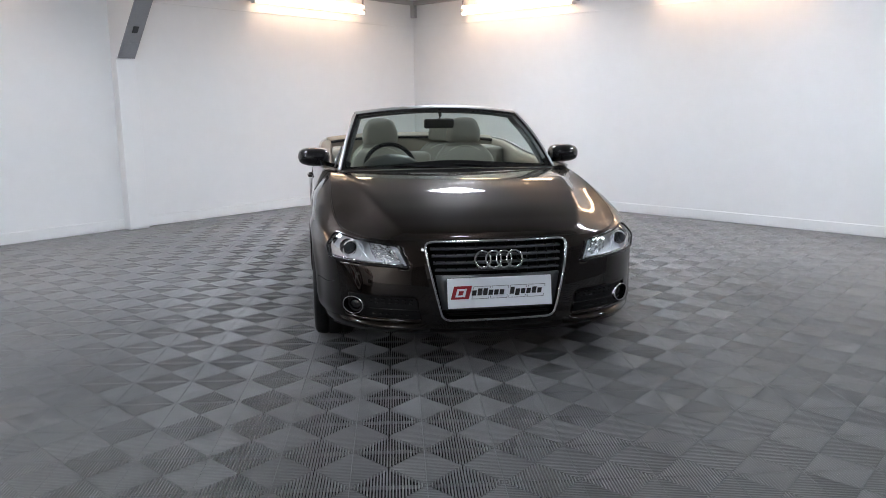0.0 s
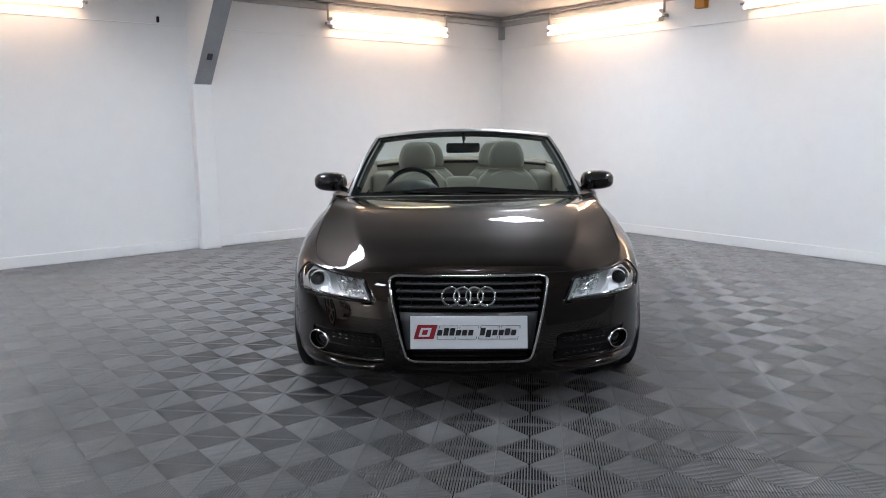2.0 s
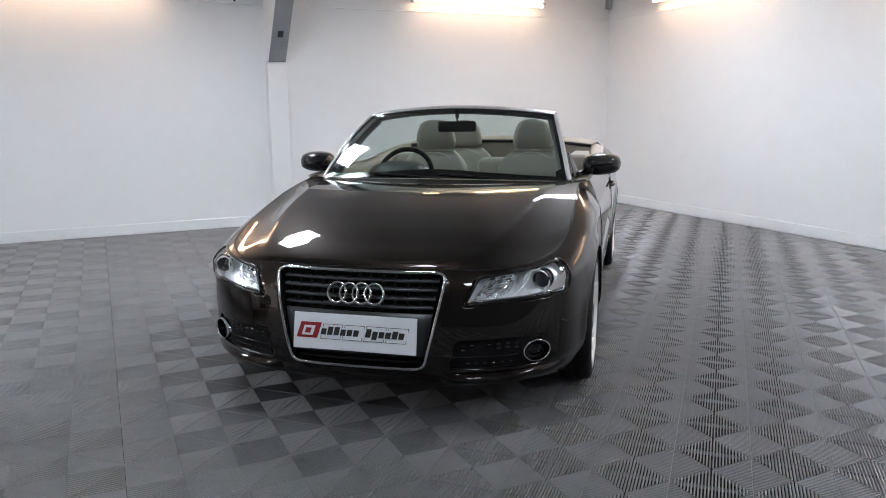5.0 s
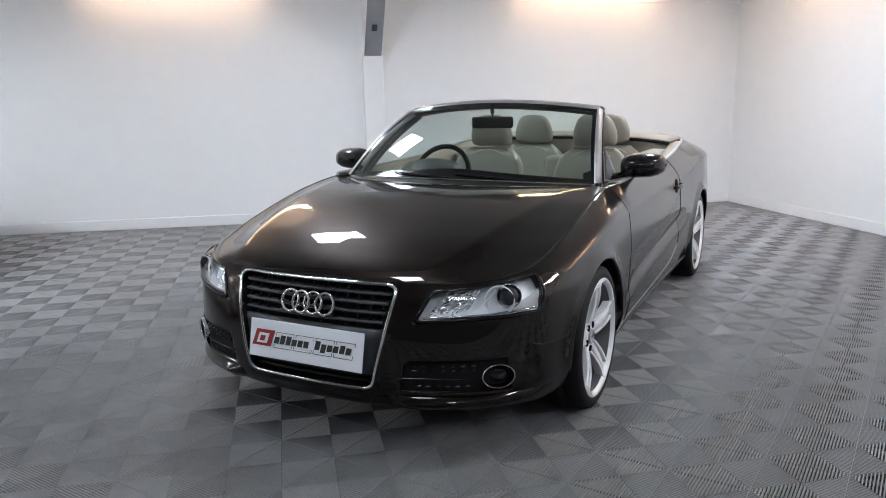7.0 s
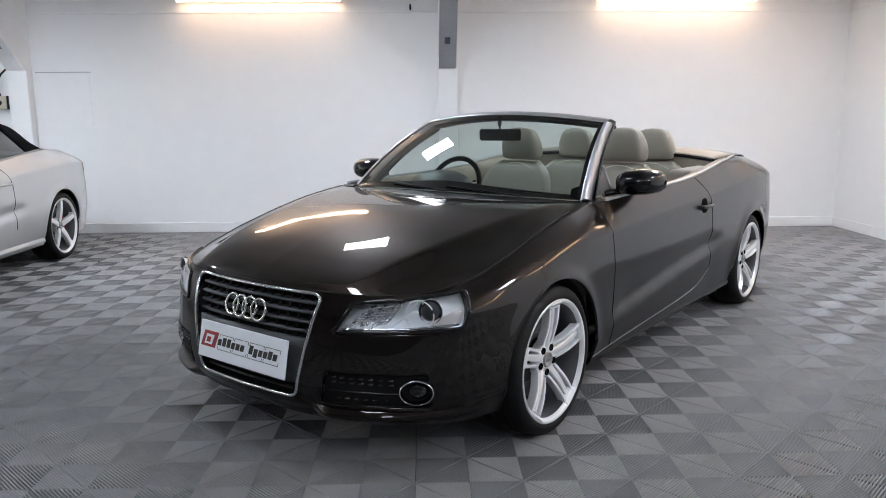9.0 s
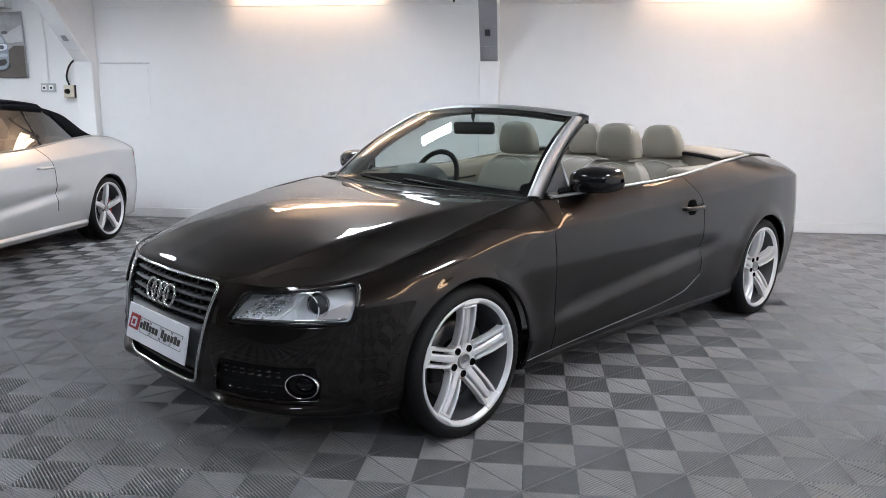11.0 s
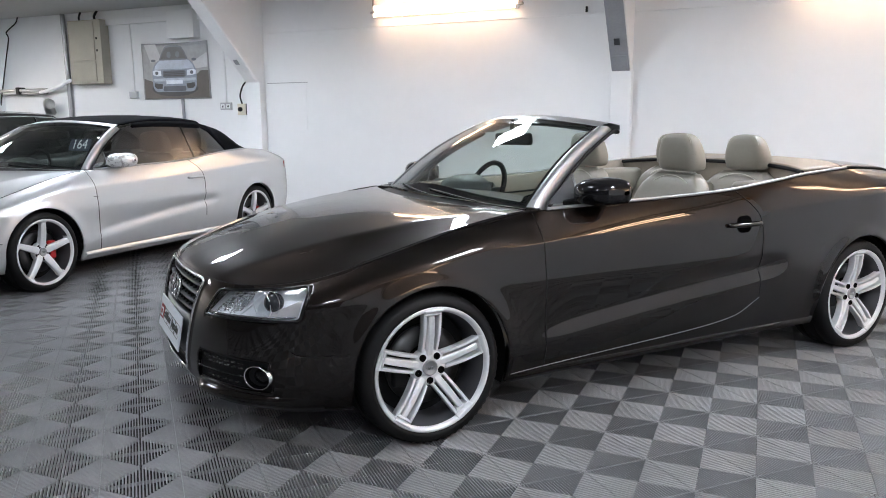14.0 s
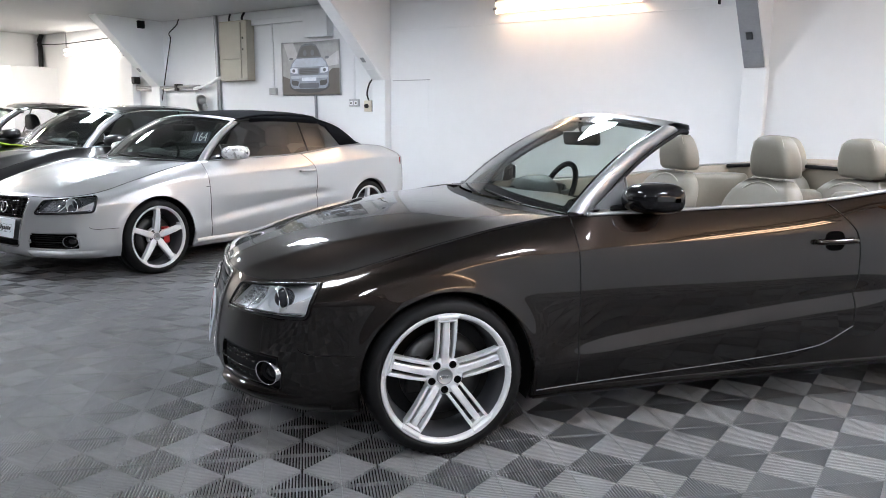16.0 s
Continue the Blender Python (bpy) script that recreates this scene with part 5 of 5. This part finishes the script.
trunking("cable_trunking", EAST - 0.11, EAST - 0.062, SOUTH + 0.01, Y - 0.12, 2.885, CEIL - 0.003, GREY_STEEL, "dark steel rail under the ceiling")
trunking("wall_ledge", -4.24, 0.33, Y - 0.010, Y - 0.001, 2.475, 2.485, WALL, "thin white ledge along the wall")
trunking("wall_ledge", 0.56, EAST, Y - 0.010, Y - 0.001, 2.475, 2.485, WALL, "thin white ledge along the wall")
trunking("wall_ledge", EAST - 0.010, EAST - 0.001, SOUTH, Y - 0.012, 2.475, 2.485, WALL, "thin white ledge along the wall")
tagged(part("junction_box", rbox(EAST - 0.075, EAST - 0.005, Y - 0.075, Y - 0.005, 2.62, 2.80, 0.006), PALEGREY), "small grey junction box in the corner", "junction box")
tagged(part("alarm_box", rbox(EAST - 0.09, EAST - 0.002, 1.80, 1.93, 2.66, 2.80, 0.01), ORANGE), "orange plastic box high on the wall", "box")
tagged(part("wall_hook", rbox(0.02, 0.04, Y - 0.04, Y, 2.50, 2.56, 0.003), MATTBLACK), "small black hook on the wall", "hook")
hatch = thing("access_hatch", "flush white access hatch in the wall", "hatch", Matrix.Translation((-3.90, Y, 1.23)))
part("hatch_door", rbox(-0.29, 0.29, -0.006, -0.001, 0.0, 0.595, 0.002), WALL, hatch)
part("hatch_lip", rbox(-0.31, 0.31, -0.010, -0.001, 0.604, 0.614, 0.001), PALEGREY, hatch)
# far bay
tagged(part("wall_sensor", rbox(-9.217, -9.155, 4.75, 4.87, 2.78, 2.90, 0.012, 3), MATTBLACK), "small dark sensor box on the white knee brace", "sensor")
tagged(part("junction_box", rbox(-9.93, -9.85, 5.06, 5.19, 1.91, 2.03, 0.008), MATTBLACK), "black junction box where the conduits meet the pier", "junction box")
tagged(part("pipe_clamp", rbox(-8.80, -8.73, Y - 0.125, Y - 0.002, 1.775, 1.885, 0.006), MATTBLACK), "black clamp round the grey conduits", "clamp")
tagged(part("white_partition", rbox(WEST + 0.01, -12.65, Y - 0.9, Y - 0.002, 0, 2.28, 0.01), WALL), "white boxed-in partition", "partition")
tagged(part("white_pier", rbox(-10.30, -9.93, Y - 0.16, Y - 0.002, 0, 2.37, 0.01), WALL), "white pier against the wall", "pier")

# ---------------------------------------------------------------- the poster
POSTER_BG = material("poster_grey", (0.33, 0.335, 0.35), 0.35, vary=0.35, scale=1.6)
POSTER_LIGHT = material("poster_silver", (0.23, 0.27, 0.34), 0.35, vary=0.4, scale=3)
POSTER_MID = material("poster_mid_grey", (0.08, 0.095, 0.12), 0.35, vary=0.3, scale=6)
POSTER_LAMP = material("poster_pale", (0.45, 0.51, 0.60), 0.35, vary=0.3, scale=8)
POSTER_DARK = material("poster_dark", (0.03, 0.03, 0.035), 0.35, vary=0.2, scale=5)
POSTER_WHITE = material("poster_white", (0.72, 0.78, 0.86), 0.35, vary=0.15, scale=9)
# Pale colour for highlights painted on the glossy poster
POSTER_SHEEN = material("poster_glare", (0.55, 0.56, 0.58), 0.25, vary=0.15, scale=3)
POSTER_FLOOR = material("poster_floor", (0.085, 0.075, 0.065), 0.4, vary=0.2, scale=5)
poster = thing("wall_poster", "creased poster of a silver car on the white wall", "poster", Matrix.Translation((-5.74, Y - 0.012, 2.05)))


def sheet(pts, mat, depth, name):
    """A flat printed shape of the poster, from its outline in poster halves."""
    n = len(pts)
    v = [(x * 0.585, -depth, z * 0.39) for x, z in pts] + [(x * 0.585, -depth + 0.0006, z * 0.39) for x, z in pts]
    f = [tuple(range(n))] + [(k, k + n, (k + 1) % n + n, (k + 1) % n) for k in range(n)]
    return obj(name, v, f, mat, poster, smooth=False)


u = np.linspace(-1, 1, 25)
P = np.array([[(0.585 * a + 0.012 * (1 - b) * (a > 0), -0.004 - 0.010 * abs(math.sin(3.0 * a + 1.2 * b)) * (1 - b * b) * 0.5, 0.39 * b - 0.014 * (1 - a * a) * (b > 0.9)) for b in np.linspace(-1, 1, 13)] for a in u])
v, f = grid(P)
solid(obj("sheet", v, f, POSTER_BG, poster), 0.001)
sheet([(-0.95, -0.97), (1.0, -0.97), (1.0, -0.02), (0.78, -0.02), (0.4, -0.40), (-0.5, -0.45), (-0.95, -0.25)], POSTER_FLOOR, 0.0155, "printed_floor")
# Two pale patches paint the glare on the sheet; no part of its print
sheet([(-0.9, 0.95), (-0.55, 0.95), (-0.35, 0.35), (-0.72, 0.30)], POSTER_SHEEN, 0.0158, "glare_patch")
sheet([(0.98, 0.6), (0.98, 0.1), (0.62, 0.05), (0.55, 0.3)], POSTER_SHEEN, 0.0158, "glare_patch")


def mirrored(pts):
    return pts + [(-x, z) for x, z in pts[::-1]]


def shifted(pts, dx=-0.02):
    return [(x + dx, z) for x, z in pts]


def arc(x, z, rx, rz, a0, a1, n=9):
    return [(x + rx * math.cos(radians(a)), z + rz * math.sin(radians(a))) for a in np.linspace(a0, a1, n)]


sheet(arc(-0.02, -0.62, 0.70, 0.28, 0, 360, 28)[:-1], POSTER_DARK, 0.0160, "printed_shadow")
sheet(shifted(mirrored(arc(-0.50, -0.50, 0.16, 0.24, 270, 180, 7) + [(-0.67, -0.20), (-0.665, 0.02), (-0.60, 0.20), (-0.48, 0.36), (-0.36, 0.42)])), POSTER_LIGHT, 0.0165, "printed_car")
sheet(shifted(mirrored([(-0.60, 0.06), (-0.57, 0.18), (-0.46, 0.34), (-0.34, 0.40)])), POSTER_LAMP, 0.0170, "printed_bonnet")
sheet(shifted(mirrored([(-0.38, 0.37), (-0.43, 0.41), (-0.34, 0.66), (-0.25, 0.84), (-0.12, 0.89)])), POSTER_MID, 0.0173, "printed_roof")
sheet(shifted(mirrored([(-0.385, 0.42), (-0.31, 0.65), (-0.225, 0.79), (-0.11, 0.825)])), POSTER_DARK, 0.0178, "printed_windscreen")
for dx in (-0.15, 0.11):
    sheet(arc(dx, 0.56, 0.065, 0.11, 0, 360, 15)[:-1], POSTER_MID, 0.0182, "printed_seat")
sheet(shifted(mirrored([(-0.29, -0.24), (-0.345, -0.20), (-0.35, -0.03), (-0.30, 0.015)])), POSTER_MID, 0.0174, "printed_grille")
for z in (-0.04, -0.10, -0.16):
    sheet(shifted(mirrored([(-0.30, z - 0.03), (-0.315, z + 0.008)])), POSTER_DARK, 0.0178, "printed_grille_bar")
for sx in (-1, 1):
    sheet(shifted([(sx * 0.39, -0.17), (sx * 0.52, -0.175), (sx * 0.645, -0.13), (sx * 0.655, 0.0), (sx * 0.58, 0.04), (sx * 0.40, 0.015)]), POSTER_WHITE, 0.0176, "printed_lamp")
    sheet(shifted(arc(sx * 0.53, -0.07, 0.05, 0.065, 0, 360, 13)[:-1]), POSTER_MID, 0.0180, "printed_reflector")
    sheet(shifted([(sx * 0.36, -0.46), (sx * 0.60, -0.42), (sx * 0.62, -0.54), (sx * 0.55, -0.62), (sx * 0.38, -0.63)]), POSTER_DARK, 0.0176, "printed_intake")
    sheet(shifted(arc(sx * 0.615, 0.37, 0.075, 0.05, 0, 360, 13)[:-1]), POSTER_MID, 0.0176, "printed_mirror")
sheet(shifted(mirrored([(-0.61, -0.36), (-0.645, -0.31), (-0.63, -0.26)])), POSTER_LAMP, 0.0174, "printed_bumper")
sheet(shifted(mirrored([(-0.25, -0.46), (-0.25, -0.33)])), POSTER_WHITE, 0.0182, "printed_plate")
sheet(shifted(mirrored([(-0.32, -0.72), (-0.35, -0.66), (-0.33, -0.54)])), POSTER_MID, 0.0175, "printed_lip")

# ---------------------------------------------------------------- the ribbed floor tiles
TILE, RIBS = 0.2845, 12
GRID0 = (1.733, -0.591)


def tile_mesh(fine):
    """One square tile: four triangles of ribs that run square to its edges."""
    verts, faces = [], []
    half = TILE / 2 - 0.0011
    pitch = half / RIBS
    wide = pitch * 0.225
    steps = (-1, -0.93, -0.72, -0.3, 0.3, 0.72, 0.93, 1) if fine else (-1, -0.85, -0.35, 0.35, 0.85, 1)
    row = [(p, -wide * (1 - math.sqrt(1 - p * p)) if abs(p) < 1 else -0.0135) for p in steps]
    n = len(row)
    for k in range(4):
        c, s = math.cos(k * math.pi / 2), math.sin(k * math.pi / 2)

        def bar(ends):
            b = len(verts)
            for line in ends:
                verts.extend((x * c - y * s, x * s + y * c, z) for x, y, z in line)
            faces.extend((b + j, b + j + 1, b + n + 1 + j, b + n + j) for j in range(n - 1))

        for r in range(-RIBS, RIBS):
            a = (r + 0.5) * pitch
            bar([[(a + p * wide, half, z) for p, z in row], [(a + p * wide, abs(a + p * wide) + 0.0012, z) for p, z in row]])
        # the rim of the tile
        rim = half + 0.0005
        bar([[(e * (rim + 0.0005 * p), rim + 0.0005 * p, z) for p, z in row] for e in (1, -1)])
    me = bpy.data.meshes.new("floor_tile")
    me.from_pydata(verts, [], faces)
    me.polygons.foreach_set("use_smooth", [True] * len(me.polygons))
    me.materials.append(PLASTIC_TILE)
    return me, np.array(verts), faces


tile_data = tile_mesh(True)[0]
_, tile_v, tile_f = tile_mesh(False)
tiles = tagged(new("tile_floor"), "grey ribbed interlocking plastic floor tiles", "floor tiles", "", "structure")
diag = math.sqrt(0.5)
spots = []
for i in range(-50, 50):
    for j in range(-50, 50):
        x = GRID0[0] + (i + 0.5) * TILE * diag - (j + 0.5) * TILE * diag
        y = GRID0[1] + (i + 0.5) * TILE * diag + (j + 0.5) * TILE * diag
        if WEST - 0.1 < x < EAST + 0.15 and SOUTH - 0.1 < y < NORTH + 0.15:
            spots.append((x, y))
spots.sort(key=lambda p: math.hypot(p[0] - 0.6, p[1] + 1.7))
turn = Matrix.Rotation(math.pi / 4, 4, "Z")
for x, y in spots[:300]:
    ob = new("tile", tile_data)
    ob.parent = tiles
    ob.matrix_local = Matrix.Translation((x, y, 0)) @ turn
rest = np.array(spots[300:])
tv = tile_v @ np.array(turn.to_3x3()).T
V = (tv[None] + np.c_[rest, np.zeros(len(rest))][:, None]).reshape(-1, 3)
F = (np.array(tile_f)[None] + (np.arange(len(rest)) * len(tile_v))[:, None, None]).reshape(-1, 4)
me = bpy.data.meshes.new("far_tiles")
me.from_pydata(V.tolist(), [], F.tolist())
me.polygons.foreach_set("use_smooth", [True] * len(me.polygons))
me.materials.append(PLASTIC_TILE)
far = new("far_tiles", me)
far.parent = tiles
far["kind"] = "stuff"
